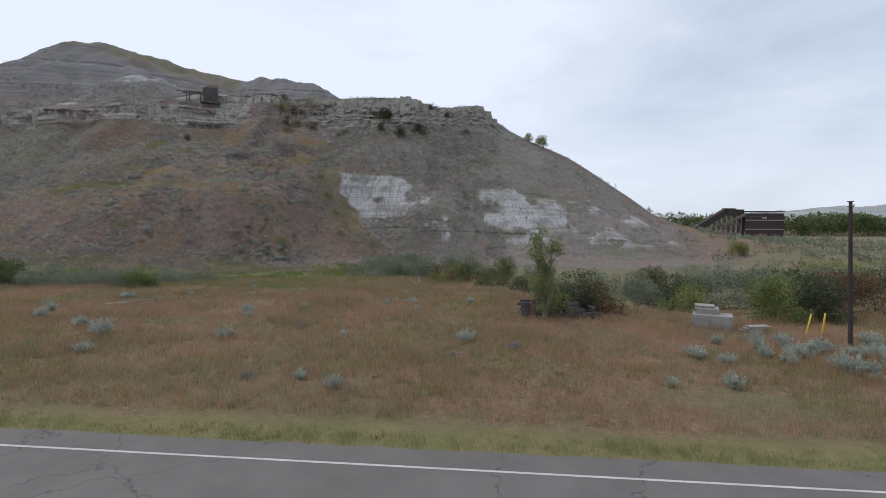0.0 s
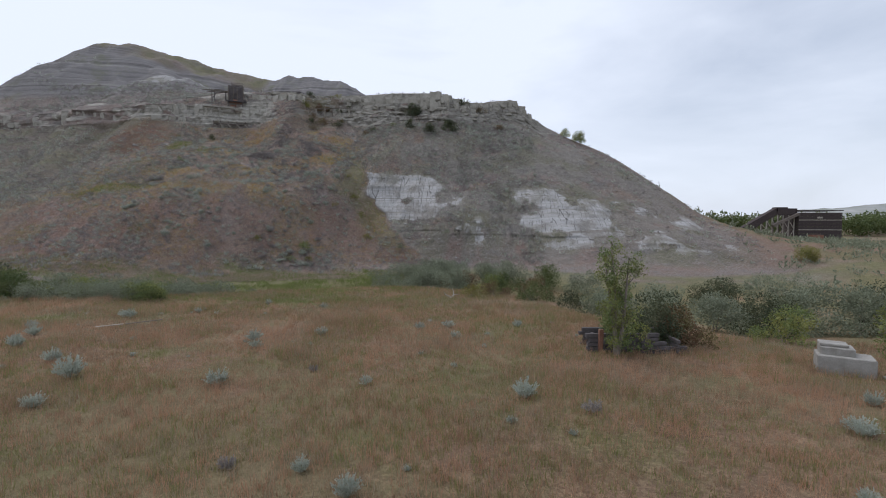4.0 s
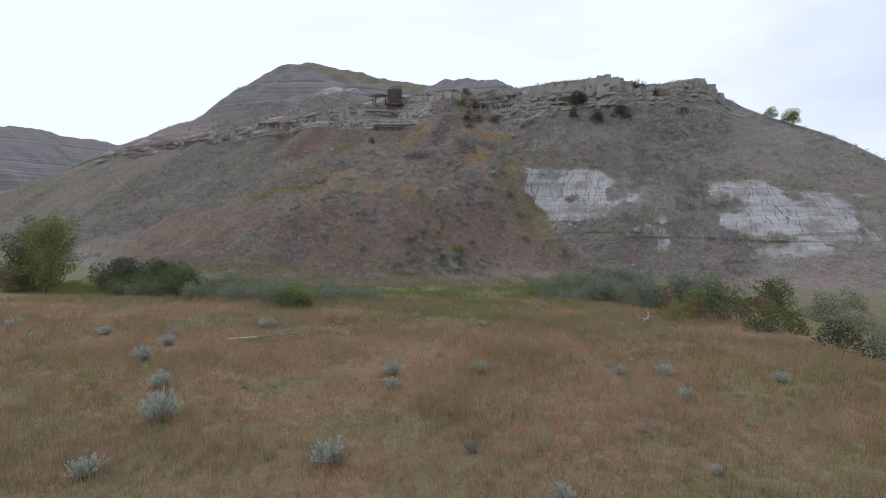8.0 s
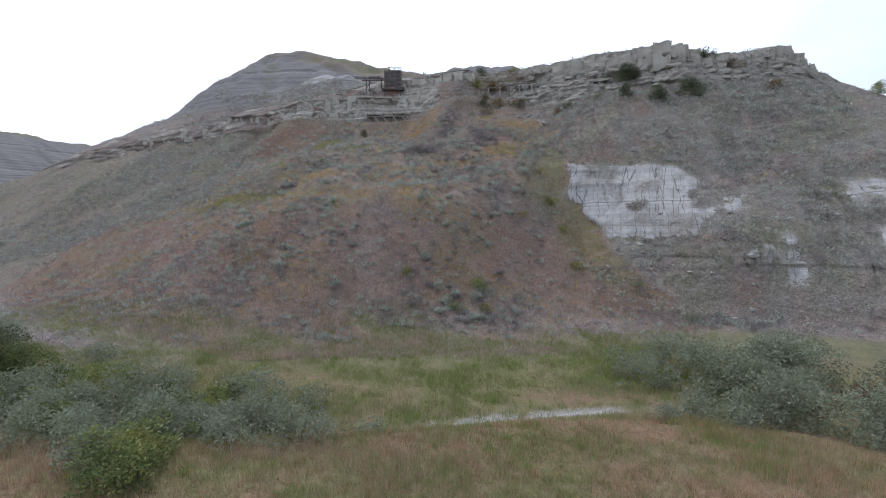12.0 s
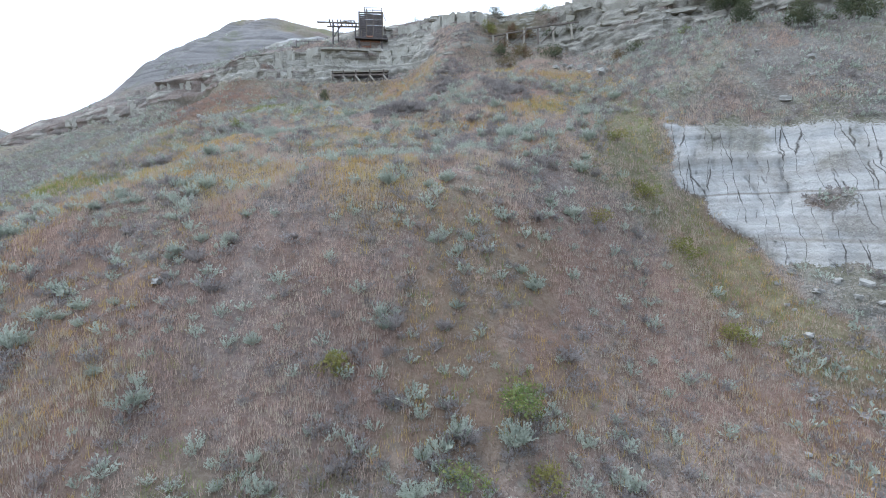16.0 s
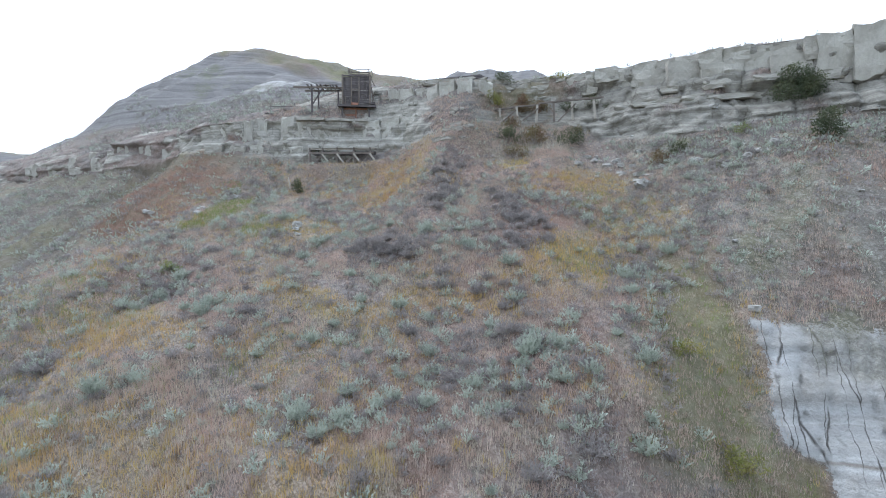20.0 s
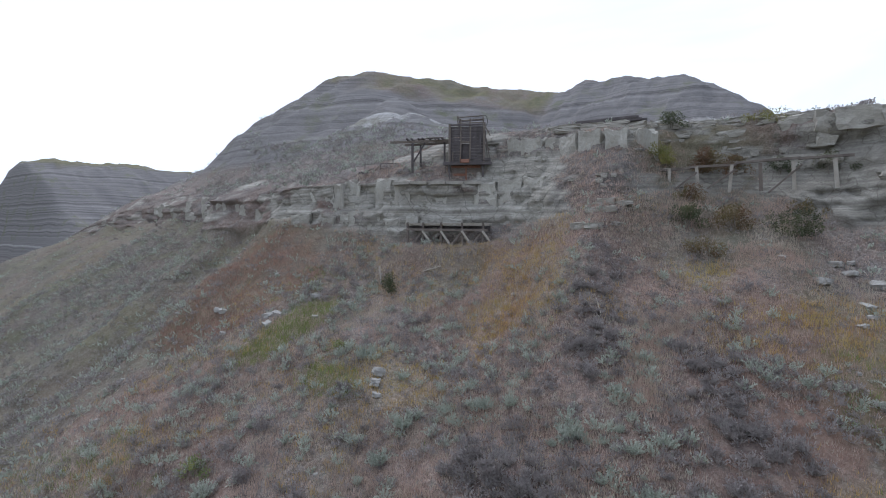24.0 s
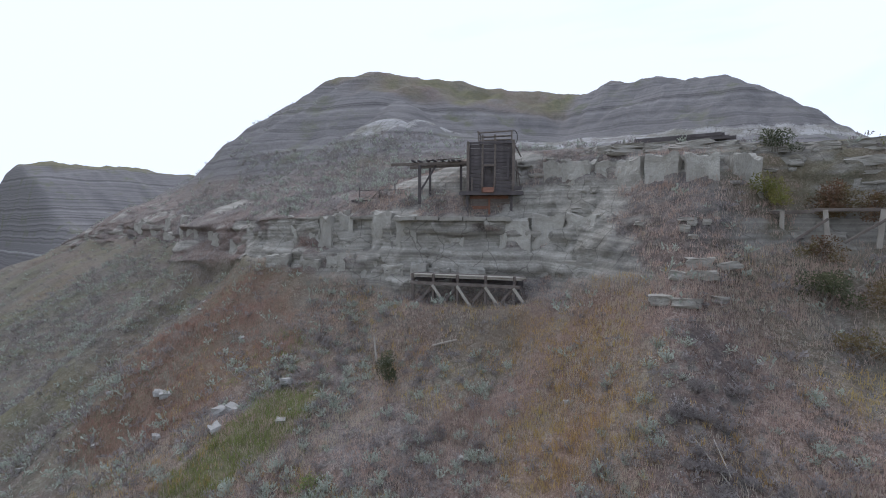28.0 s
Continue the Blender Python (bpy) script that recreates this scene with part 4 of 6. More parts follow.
def scatter(name, label, category, variants, pts, zs, sizes, material):
    """One spread of many plants, each a turned and sized copy of one of the variants' arrays."""
    vs, fs, base = [], [], 0
    for (v, f), mine in zip(variants, np.array_split(rng.permutation(len(pts)), len(variants))):
        ang = rng.uniform(0, 2 * np.pi, len(mine))
        c, s = np.cos(ang)[:, None], np.sin(ang)[:, None]
        sz = sizes[mine][:, None]
        x = (v[None, :, 0] * c - v[None, :, 1] * s) * sz + pts[mine, 0][:, None]
        y = (v[None, :, 0] * s + v[None, :, 1] * c) * sz + pts[mine, 1][:, None]
        z = v[None, :, 2] * sz + zs[mine][:, None]
        vs.append(np.stack([x, y, z], -1).reshape(-1, 3))
        fs.append((f[None] + (np.arange(len(mine)) * len(v))[:, None, None]).reshape(-1, f.shape[1]) + base)
        base += len(mine) * len(v)
    me = array_mesh(name, np.concatenate(vs), np.concatenate(fs))
    me.materials.append(material)
    return tagged(new(name, me), label, category, kind="stuff")


for x0, y0, x1, y1, wide, count in ((-51.2, 117.4, -47.8, 116.6, 1.1, 30), (-50.6, 131.5, -47.2, 124.6, .9, 36), (-43.4, 128, -38.4, 119.8, .9, 34), (-38.4, 115, -37.6, 108, .6, 12)):
    for n in range(count):                      # dense heaps along the spoil ribs
        t = rng.uniform(0, 1)
        put_sage(x0 + t * (x1 - x0) + rng.normal(0, wide), y0 + t * (y1 - y0) + rng.normal(0, wide * .7), rng.uniform(.7, 1.5), 5 + n % 3, "slope")
rest = np.ones(len(cand), bool)
rest[order] = False
pick = rng.uniform(0, 1, len(cand)) + .45 * brushy + .08
live, dead = np.flatnonzero(rest & (pick < .45)), np.flatnonzero(rest & (pick >= .45))
close = (np.abs(cand[:, 0] + 48) < 28) & (cand[:, 1] > 78) & (cand[:, 1] < 134)
small = [sage_arrays(rng, 8, 3, .55, .6, 2.3) for _ in range(4)]
small_dead = [sage_arrays(rng, 7, 3, .6, .45, 2.3) for _ in range(3)]
full = [sage_arrays(rng, 19, 6, .48, .6, 1.35) for _ in range(6)]
full_dead = [sage_arrays(rng, 17, 5, .52, .5, 1.25) for _ in range(5)]
near_live, near_dead = np.flatnonzero(rest & close & (pick < .42)), np.flatnonzero(rest & close & (pick >= .42))
scatter("slope_sagebrush", "silvery green sagebrush dense on the grassy spur", "shrubs", full, cand[near_live], hz[near_live] - .03, .4 + .95 * rng.uniform(0, 1, len(near_live)) ** 1.4, MAT_SAGE)
scatter("slope_dead_brush", "purplish grey dead brush dense on the grassy spur", "shrubs", full_dead, cand[near_dead], hz[near_dead] - .03, .38 + .9 * rng.uniform(0, 1, len(near_dead)) ** 1.3, MAT_DEAD)
live, dead = live[~close[live]], dead[~close[dead]]
scatter("hillside_sagebrush", "silvery sagebrush scattered over the dry hillside", "shrubs", small, cand[live], hz[live] - .03, rng.uniform(.5, 1.35, len(live)), MAT_SAGE)
scatter("hillside_dead_brush", "grey dead brush scattered over the dry hillside", "shrubs", small_dead, cand[dead], hz[dead] - .03, rng.uniform(.5, 1.35, len(dead)), MAT_DEAD)


def grass(name, label, n, x0, x1, y0, y1, tall, wide, material, weight, per=9, sag=.35):
    """Tufts of thin bent blades; weight gives the chance of a tuft at each place."""
    p = np.stack([rng.uniform(x0, x1, n), rng.uniform(y0, y1, n)], -1)
    p = p[rng.uniform(0, 1, n) < weight(p)]
    z = height(p[:, 0], p[:, 1])
    k = len(p)
    patch = .35 + 1.3 * fbm(p[:, 0] / 3.0, p[:, 1] / 3.0, seed=91, octaves=2)
    root = np.repeat(np.stack([p[:, 0], p[:, 1], z - .02], -1), per, 0)
    root[:, :2] += rng.normal(0, .13, (k * per, 2))
    h = np.repeat(patch, per) * tall * rng.uniform(.55, 1.2, k * per)
    ang = rng.uniform(0, 2 * np.pi, k * per)
    lean = np.abs(rng.normal(0, sag, k * per))
    top = root + np.stack([np.cos(ang) * lean * h, np.sin(ang) * lean * h, h], -1)
    turn = rng.uniform(0, 2 * np.pi, k * per)
    side = np.stack([np.cos(turn), np.sin(turn), 0 * turn], -1) * (wide * rng.uniform(.6, 1.3, k * per))[:, None]
    v = np.stack([root + side, top, root - side], 1).reshape(-1, 3)
    me = array_mesh(name, v, np.arange(len(v)).reshape(-1, 3))
    me.materials.append(material)
    return tagged(new(name, me), label, "grass", kind="stuff")


def in_meadow(p):
    bank = np.interp(p[:, 0], [q[0] for q in BANK], [q[1] for q in BANK])
    return ((p[:, 1] < bank + 2.5) & (sample(w_gravel, p) < .3) & (p[:, 1] + .095 * p[:, 0] > 18.2)).astype(float)


grass("meadow_grass", "tall dry brown grass of the meadow", 62000, -64, 36, 15, 84, .45, .011, MAT_GRASS,
      lambda p: in_meadow(p) * sstep(.22, .45, fbm(p[:, 0] / 5, p[:, 1] / 5, seed=81)) * (1 - .35 * sstep(44, 58, p[:, 1])), per=8)
grass("creek_grass", "tan dry grass beside the creek bed", 12000, -62, -6, 56, 88, .5, .011, MAT_GRASS_PALE,
      lambda p: (sample(w_gravel, p) < .2) * sstep(.46, .56, fbm(p[:, 0] / 4, p[:, 1] / 2.5, seed=93)), per=6)
grass("meadow_pale_grass", "pale bleached grass of the meadow", 42000, -64, 36, 15, 84, .44, .012, MAT_GRASS_PALE,
      lambda p: in_meadow(p) * sstep(.40, .60, fbm(p[:, 0] / 4, p[:, 1] / 4, seed=82)), per=8)
grass("meadow_green_grass", "yellow green grass patches of the meadow", 52000, -64, 36, 15, 90, .36, .012, MAT_GRASS_GREEN,
      lambda p: in_meadow(p) * np.maximum(sstep(.45, .54, fbm(p[:, 0] / 5, p[:, 1] / 5, seed=83)), .7 * sstep(42, 56, p[:, 1]) * sstep(.36, .54, fbm(p[:, 0] / 8, p[:, 1] / 4, seed=74))), per=8)
grass("verge_grass", "short yellowish grass on the road verge", 7000, -24, 24, 13.8, 20.5, .20, .009, MAT_GRASS_GREEN,
      lambda p: sstep(15.85, 16.1, p[:, 1] + .095 * p[:, 0]) * (1 - sstep(16.4, 17.6, p[:, 1] + .095 * p[:, 0])))


def on_hill(p):
    toe = np.interp(p[:, 0], [q[0] for q in TOE], [q[1] for q in TOE])
    bare = sample(np.clip(w_rock + w_pale + .75 * w_mud + w_gravel, 0, 1), p)
    return (p[:, 1] > toe - 6) * (1 - bare)


def spur(p):
    return np.exp(-((p[:, 0] + 46) / 24) ** 2) * .6 + .4


grass("hillside_grass", "dry reddish grass on the hillside", 190000, -80, -8, 72, 147, .33, .014, MAT_GRASS_HILL,
      lambda p: on_hill(p) * spur(p) * (.15 + .85 * sstep(.36, .5, fbm(p[:, 0] / 4, p[:, 1] / 4, seed=84))) * (1 - .8 * sample(np.maximum(w_straw, w_brush), p)) * (1 - .4 * sample(low_spur, p)) * (1 - .9 * sample(w_coal, p)), per=7)
grass("red_grass", "rust red dry grass on the lower hillside", 60000, -96, -12, 68, 134, .33, .014, MAT_GRASS_RED,
      lambda p: on_hill(p) * np.clip(sample(np.maximum(low_spur * .75, np.clip(w_rust, 0, 1)), p), 0, 1), per=6)
grass("russet_grass", "dense russet grass below the western cliff", 5500, -96, -74, 114, 136, .45, .014, MAT_GRASS_RED,
      lambda p: on_hill(p) * np.clip(sample(blob(-85, 127, 7, 6, seed=77) + .8 * blob(-84, 121.5, 5, 4, seed=78), p), 0, 1), per=7)
grass("hillside_pale_grass", "dun dry grass on the hillside", 100000, -82, 0, 74, 142, .31, .015, MAT_GRASS_DUN,
      lambda p: on_hill(p) * spur(p) * sstep(.45, .56, fbm(p[:, 0] / 4, p[:, 1] / 4, seed=85)) * (1 - .6 * sample(w_brush, p)), per=7)
grass("golden_grass", "golden and yellow green grass patches on the hillside", 80000, -85, 2, 74, 146, .40, .017, MAT_GRASS_GOLD,
      lambda p: on_hill(p) * np.clip(sample(w_straw, p), 0, 1) * spur(p), per=7)


def on_green(p):
    low = (p[:, 1] < 92) & (p[:, 0] > -62)
    return sample(w_green, p) * (1 - sample(w_gravel, p)) * np.where(low, .25 + .75 * sstep(.4, .55, fbm(p[:, 0] / 3, p[:, 1] / 2, seed=92)), 1)


grass("hillside_green_grass", "fresh green weeds in the damp places", 90000, -80, -8, 56, 130, .42, .012, MAT_WEED,
      lambda p: on_green(p) * (.35 + .65 * ((p[:, 1] < 92) | (p[:, 0] < -61))), per=8, sag=.5)
fr = np.stack([rng.uniform(14, 150, 2600), rng.uniform(54, 215, 2600)], -1)
fr = fr[(rng.uniform(0, 1, len(fr)) < sample(np.clip(far_right + .25 * (X > 14) * (1 - w_slope), 0, 1), fr) * sstep(.36, .5, fbm(fr[:, 0] / 9, fr[:, 1] / 9, seed=72)))]
scatter("valley_brush", "grey green brush over the flat valley floor", "shrubs", small, fr, height(fr[:, 0], fr[:, 1]) - .05, rng.uniform(1.2, 3.2, len(fr)), MAT_LEAF_GREY)


# ---- bushes and trees ----
def bush(name, label, x, y, w, h, material, leaf=.14, per=420, seed=1, group="", tall=1.0):
    """A many-stemmed bush: crown of leaf clumps over a few bare stems."""
    r = np.random.default_rng(seed)
    z = float(height(x, y)[0])
    ob = thing(name, label, "bush", pose(x, y, z - .05), group)
    lobes = []
    for n in range(7):
        a, d = r.uniform(0, 6.28), w * .5 * r.uniform(.15, .72)
        rr = min(w, h) * r.uniform(.22, .36)
        lobes.append((d * math.cos(a), d * math.sin(a), h * r.uniform(.30, .78), rr))
    lobes.append((0, 0, h * .72, min(w, h) * .3))
    for n in range(5):
        a, d = r.uniform(0, 6.28), w * .5 * r.uniform(.4, .95)
        lobes.append((d * math.cos(a), d * math.sin(a), h * r.uniform(.1, .3), min(w, h) * r.uniform(.18, .28)))
    me = array_mesh("crown", *leafy_arrays(r, lobes, per, leaf))
    me.materials.append(material)
    part("crown", me, material, ob)
    for n in range(4):
        lx, ly, lz, lr = lobes[n]
        part("stem", tube_mesh("stem", [(0.1 * n - .15, 0, -.1), (lx * .4, ly * .4, lz * .5), (lx * .8, ly * .8, lz)], [.045, .03, .015], MAT_BARK, 5), None, ob)
    return ob


GREY, GREEN, DARK, RUSSET, YELLOW, DUSK = MAT_LEAF_GREY, MAT_LEAF_LIGHT, MAT_LEAF, MAT_LEAF_RUST, MAT_LEAF_YELLOW, MAT_LEAF_DUSK
WORDS = {DUSK: "dusky dark green scrubby bush", GREY: "silvery green willow-like bush", GREEN: "light green leafy bush", DARK: "dark green leafy bush", RUSSET: "reddish brown half-bare bush",
         YELLOW: "yellow green weedy bush"}
CREEK_BUSHES = [(-51.6, 56.5, 6.5, 3.4, DARK), (-46, 58.5, 4.5, 2.4, GREY), (-40.0, 62.3, 4.5, 2.2, GREY), (-33.1, 63.0, 3.8, 2.0, GREY), (-33.3, 54.9, 2.6, 1.5, GREEN),
                (-36.2, 55.4, 2.6, 1.5, GREY), (-38.4, 56.1, 2.2, 1.5, GREY), (-56, 62, 5, 2.6, DARK), (-63, 64, 6, 3, GREY), (-6, 81.5, 7, 3.8, GREY)]
CREEK_BUSHES += [(-12.0, 83, 5, 3.0, GREY), (0.5, 80, 6, 3.4, GREY), (-8.4, 77.5, 5.2, 3.2, GREY), (-2.5, 76, 4.6, 2.6, RUSSET), (3, 72, 5, 2.6, DARK), (-13.2, 71.5, 2.4, 1.1, GREY),
                 (6.5, 70, 5, 2.4, RUSSET), (-1.4, 63.8, 3.2, 1.3, YELLOW), (1.5, 65, 3.4, 1.5, RUSSET), (5.5, 62, 4, 1.9, DARK)]
CREEK_BUSHES += [(9.5, 60.5, 4, 2.0, DUSK), (12, 58, 4, 2.2, GREY), (16.2, 52, 5, 2.8, GREY), (19.5, 50.5, 5, 3.0, GREY), (23, 50, 5.5, 3.2, DUSK), (27, 51.5, 5.5, 3.4, GREY),
                 (31, 50, 6, 3.4, GREY), (36, 52, 7, 3.6, DUSK), (42, 56, 7, 3.6, GREY), (34.5, 43, 5, 3.2, RUSSET)]
CREEK_BUSHES += [(25.3, 38.4, 3.6, 3.1, GREEN), (29.8, 40.2, 4.2, 3.2, DUSK), (21.5, 44.5, 4, 2.2, GREEN), (40, 46, 6, 3.2, DUSK), (49, 62, 8, 4, GREEN), (14, 62, 5, 2.4, GREY),
                 (20, 66, 6, 2.8, GREY), (28, 68, 7, 3, DUSK), (38, 72, 7, 2.8, GREY), (10.6, 41.0, 3.6, 3.2, DUSK)]
CREEK_BUSHES += [(12.6, 41.6, 3.2, 2.6, RUSSET), (8.6, 38.9, 2.4, 1.8, GREEN), (-70, 63, 7, 3.2, DUSK), (-74, 51, 5, 2.6, RUSSET), (-80, 58, 7, 4, GREEN), (-27.5, 64, 2.0, .9, GREY)]
CREEK_BUSHES += [(-44, 61.5, 5, 2.3, GREY), (-48, 63, 5, 2.4, GREEN), (-36.5, 60.5, 4, 1.9, GREY), (-42, 55.8, 3.6, 1.7, GREY), (-30, 61.0, 3.2, 1.5, GREY), (-52, 66, 5, 2.2, GREY),
                 (-58, 56.5, 6, 2.8, DARK), (-46.5, 54.2, 3.4, 1.6, GREY), (-39.5, 66.5, 4, 1.7, GREEN), (-34.5, 67, 3, 1.3, GREY), (-4.5, 84.5, 6, 3.2, GREY), (-15, 80.5, 4, 2.0, GREY),
                 (4, 84, 6, 3.2, GREY), (9, 80, 6, 3, DARK), (15, 76, 6, 2.8, GREY), (-11, 74.5, 3, 1.5, GREY)]
rb = random.Random(5)
for n in range(26):                             # the thicket where the creek meets the meadow
    CREEK_BUSHES.append((-57 + n * .98 + rb.uniform(-.8, .8), 55.5 + .42 * n * .98 * .75 + rb.uniform(-4.5, 4.5), rb.uniform(2.4, 4.0), rb.uniform(1.1, 2.1), rb.choice((GREY, GREY, GREEN, DARK, GREY))))
CREEK_BUSHES += [(-60.3, 61, 7.5, 3.8, DUSK), (-56.5, 60.2, 5.5, 3.2, DARK), (-64.5, 60.5, 5, 3.0, DUSK), (-35.1, 56.0, 3.2, 1.7, GREEN), (-50, 60.5, 5, 2.6, GREY), (-44.4, 64.2, 5, 2.6, GREY), (-37, 65.6, 4.6, 2.4, GREY), (-33.8, 54.6, 2.8, 1.6, DARK)]
CREEK_BUSHES += [(-7.5, 74.2, 4.2, 2.7, GREY), (-3.6, 72.6, 4.0, 2.6, GREY), (-9.6, 72.6, 3.0, 1.8, GREY), (1.5, 70.5, 4, 2.2, GREEN)]
for n, (x, y, w, h, mt) in enumerate(CREEK_BUSHES):
    w, h = w * 1.3, h * 1.15
    bush("bush", WORDS[mt] + " beside the dry creek", x, y, w, h, mt, .10 + .02 * h, 400 if h > 2.5 else 500, 100 + n, "bushes along the creek")
HILL_BUSHES = [(-68.4, 130.0, 1.5, 2.0, DUSK), (-17.4, 139.6, 4.6, 3.6, DUSK), (-17.3, 131.2, 2.0, 2.6, DUSK), (-12.6, 131.6, 3.6, 2.6, DUSK), (-27.4, 135.5, 2.6, 1.6, DUSK),
               (-29.4, 135.0, 2.4, 1.6, RUSSET), (-46, 142.2, 2.8, 1.5, RUSSET), (-43, 146.5, 3.5, 1.8, RUSSET), (-48.5, 147.5, 3, 1.6, DUSK), (-40, 147, 3, 1.5, DUSK), (-38, 143.5, 2.6, 1.3, RUSSET), (-7.4, 133.5, 5.0, 3.4, DUSK), (-4, 143.5, 4, 2.2, DUSK), (1, 147, 4, 2.0, RUSSET),
               (-22.3, 136.6, 1.6, 1.0, GREEN), (-38.5, 89.6, 1.5, 1.0, YELLOW), (-31.2, 91.8, 3.0, 1.5, GREEN), (-29.6, 90.4, 2.0, 1.0, YELLOW), (-66.2, 122.0, 2.0, .9, GREEN), (-65.0, 110.3, 2.2, 1.0, GREEN), (-45.5, 139.6, 3.4, 1.9, DUSK), (-42.5, 140.5, 3.4, 2.0, RUSSET), (-48.4, 144.6, 3.2, 2.0, YELLOW), (-38.8, 140.4, 3.6, 2.0, DUSK), (-44.2, 137.2, 3.0, 1.6, RUSSET), (-36.5, 146.2, 4.0, 1.6, DUSK), (-41, 148.8, 5, 1.4, YELLOW)]
HILL_BUSHES += [(-32.4, 89.0, 2.2, .9, GREEN), (-45.5, 146, 3, 2.2, RUSSET), (-24, 106.5, 2.6, 1.3, YELLOW), (-26.5, 110, 2.4, 1.3, YELLOW), (-22, 102, 2.4, 1.2, YELLOW),
                (-29, 104, 2.0, 1.0, YELLOW), (-28.5, 113, 2, 1.0, YELLOW), (5.7, 138, 3, 1.8, RUSSET), (31, 160, 5, 3.6, GREEN), (27, 160, 4, 2.6, GREEN),
                (-10, 97, 2.6, 1.3, GREY), (-15, 101, 2.2, 1.0, GREY), (-6, 101, 2.4, 1.0, GREY), (60, 100, 4, 3, YELLOW)]
for n, (x, y, w, h, mt) in enumerate(HILL_BUSHES):
    bush("bush", WORDS[mt] + " on the hillside", x, y, w, h, mt, .095 + .018 * h, 480, 300 + n, "bushes on the hillside")


def tree(label, x, y, h, w, material, seed, leaf=.14, stems=1, per=150):
    r = np.random.default_rng(seed)
    ob = thing("tree", label, "tree", pose(x, y, float(height(x, y)[0]) - .05), "trees of the meadow's edge")
    lobes = []
    for s in range(stems):
        bx, by = (0, 0) if stems == 1 else (r.uniform(-.7, .7) * w * .3, r.uniform(-.7, .7) * w * .3)
        hh = h * (1 if s == 0 else r.uniform(.75, .95))
        line = [(bx * t * 1.3 + .10 * math.sin(3 * t + s), by * t * 1.3 + .1 * math.cos(4 * t + s), hh * t * .96) for t in np.linspace(0, 1, 8)]
        trunk = part("trunk", tube_mesh("trunk", line, np.linspace(.11, .02, 8) * h / 6, MAT_BARK, 8), None, ob)
        for n in range(11):
            t = .13 + .84 * n / 11
            k = line[min(7, int(t * 8))]
            a, reach = r.uniform(0, 6.28), w * .5 * (1 - .75 * abs(t - .42) ** 1.3 * 1.6) * r.uniform(.6, 1)
            end = (k[0] + math.cos(a) * reach * .8, k[1] + math.sin(a) * reach * .8, hh * t + reach * .55)
            part("limb", tube_mesh("limb", [k, ((k[0] + end[0]) / 2, (k[1] + end[1]) / 2, hh * t + reach * .2), end], [.035 * h / 6, .022 * h / 6, .008], MAT_BARK, 5), None, trunk)
            for q in (.55, .85, 1.1):
                lobes.append((k[0] + (end[0] - k[0]) * q + r.normal(0, .15), k[1] + (end[1] - k[1]) * q + r.normal(0, .15), hh * t + reach * .5 * q + r.normal(0, .15),
                              r.uniform(.32, .55) * w / 3.2))
        lobes.append((line[7][0], line[7][1], hh * .97, .3 * w / 3.2))
    me = array_mesh("crown", *leafy_arrays(r, lobes, per * 3, leaf))
    part("crown", me, material, ob)
    return ob


tree("young poplar with sparse yellow green leaves beside the wreck", 7.5, 37.5, 7.3, 2.5, MAT_LEAF_LIGHT, 3, .11, 3, 210)
tree("leafy green poplar grove tree by the creek", -71.5, 55.0, 9.6, 6.6, MAT_LEAF_LIGHT, 4, .2, 3, 34)
tree("leafy green poplar grove tree by the creek", -77.5, 56.5, 9.0, 6.6, MAT_LEAF, 5, .2, 3, 34)

# ---- timber works ----
def box_mesh(name, sx, sy, sz, material, bevel=.012):
    """A sawn piece, its edges taken off."""
    bm = bmesh.new()
    bmesh.ops.create_cube(bm, size=1.0)
    bmesh.ops.scale(bm, vec=(sx, sy, sz), verts=bm.verts)
    if bevel:
        bmesh.ops.bevel(bm, geom=bm.edges[:], offset=min(bevel, .2 * min(sx, sy, sz)), segments=1, affect="EDGES")
    me = bpy.data.meshes.new(name)
    bm.to_mesh(me)
    bm.free()
    me.materials.append(material)
    return me


def beam(parent, name, a, b, w, h, material, roll=0.0, label=""):
    """A timber from a to b, w wide and h high."""
    a, b = Vector(a), Vector(b)
    ob = part(name, box_mesh(name, (b - a).length, w, h, material), None, parent, label)
    d = (b - a).normalized()
    up = Vector((0, 0, 1)) if abs(d.z) < .95 else Vector((0, 1, 0))
    y = up.cross(d).normalized()
    z = d.cross(y)
    m = Matrix((d, y, z)).transposed().to_4x4()
    m.translation = (a + b) / 2
    ob.matrix_local = m @ pose(0, 0, 0, roll)
    return ob


def turned(x, y, z, degrees):
    return pose(x, y, z, 0, 0, degrees)


rw = random.Random(11)
jit = lambda s: rw.uniform(-s, s)

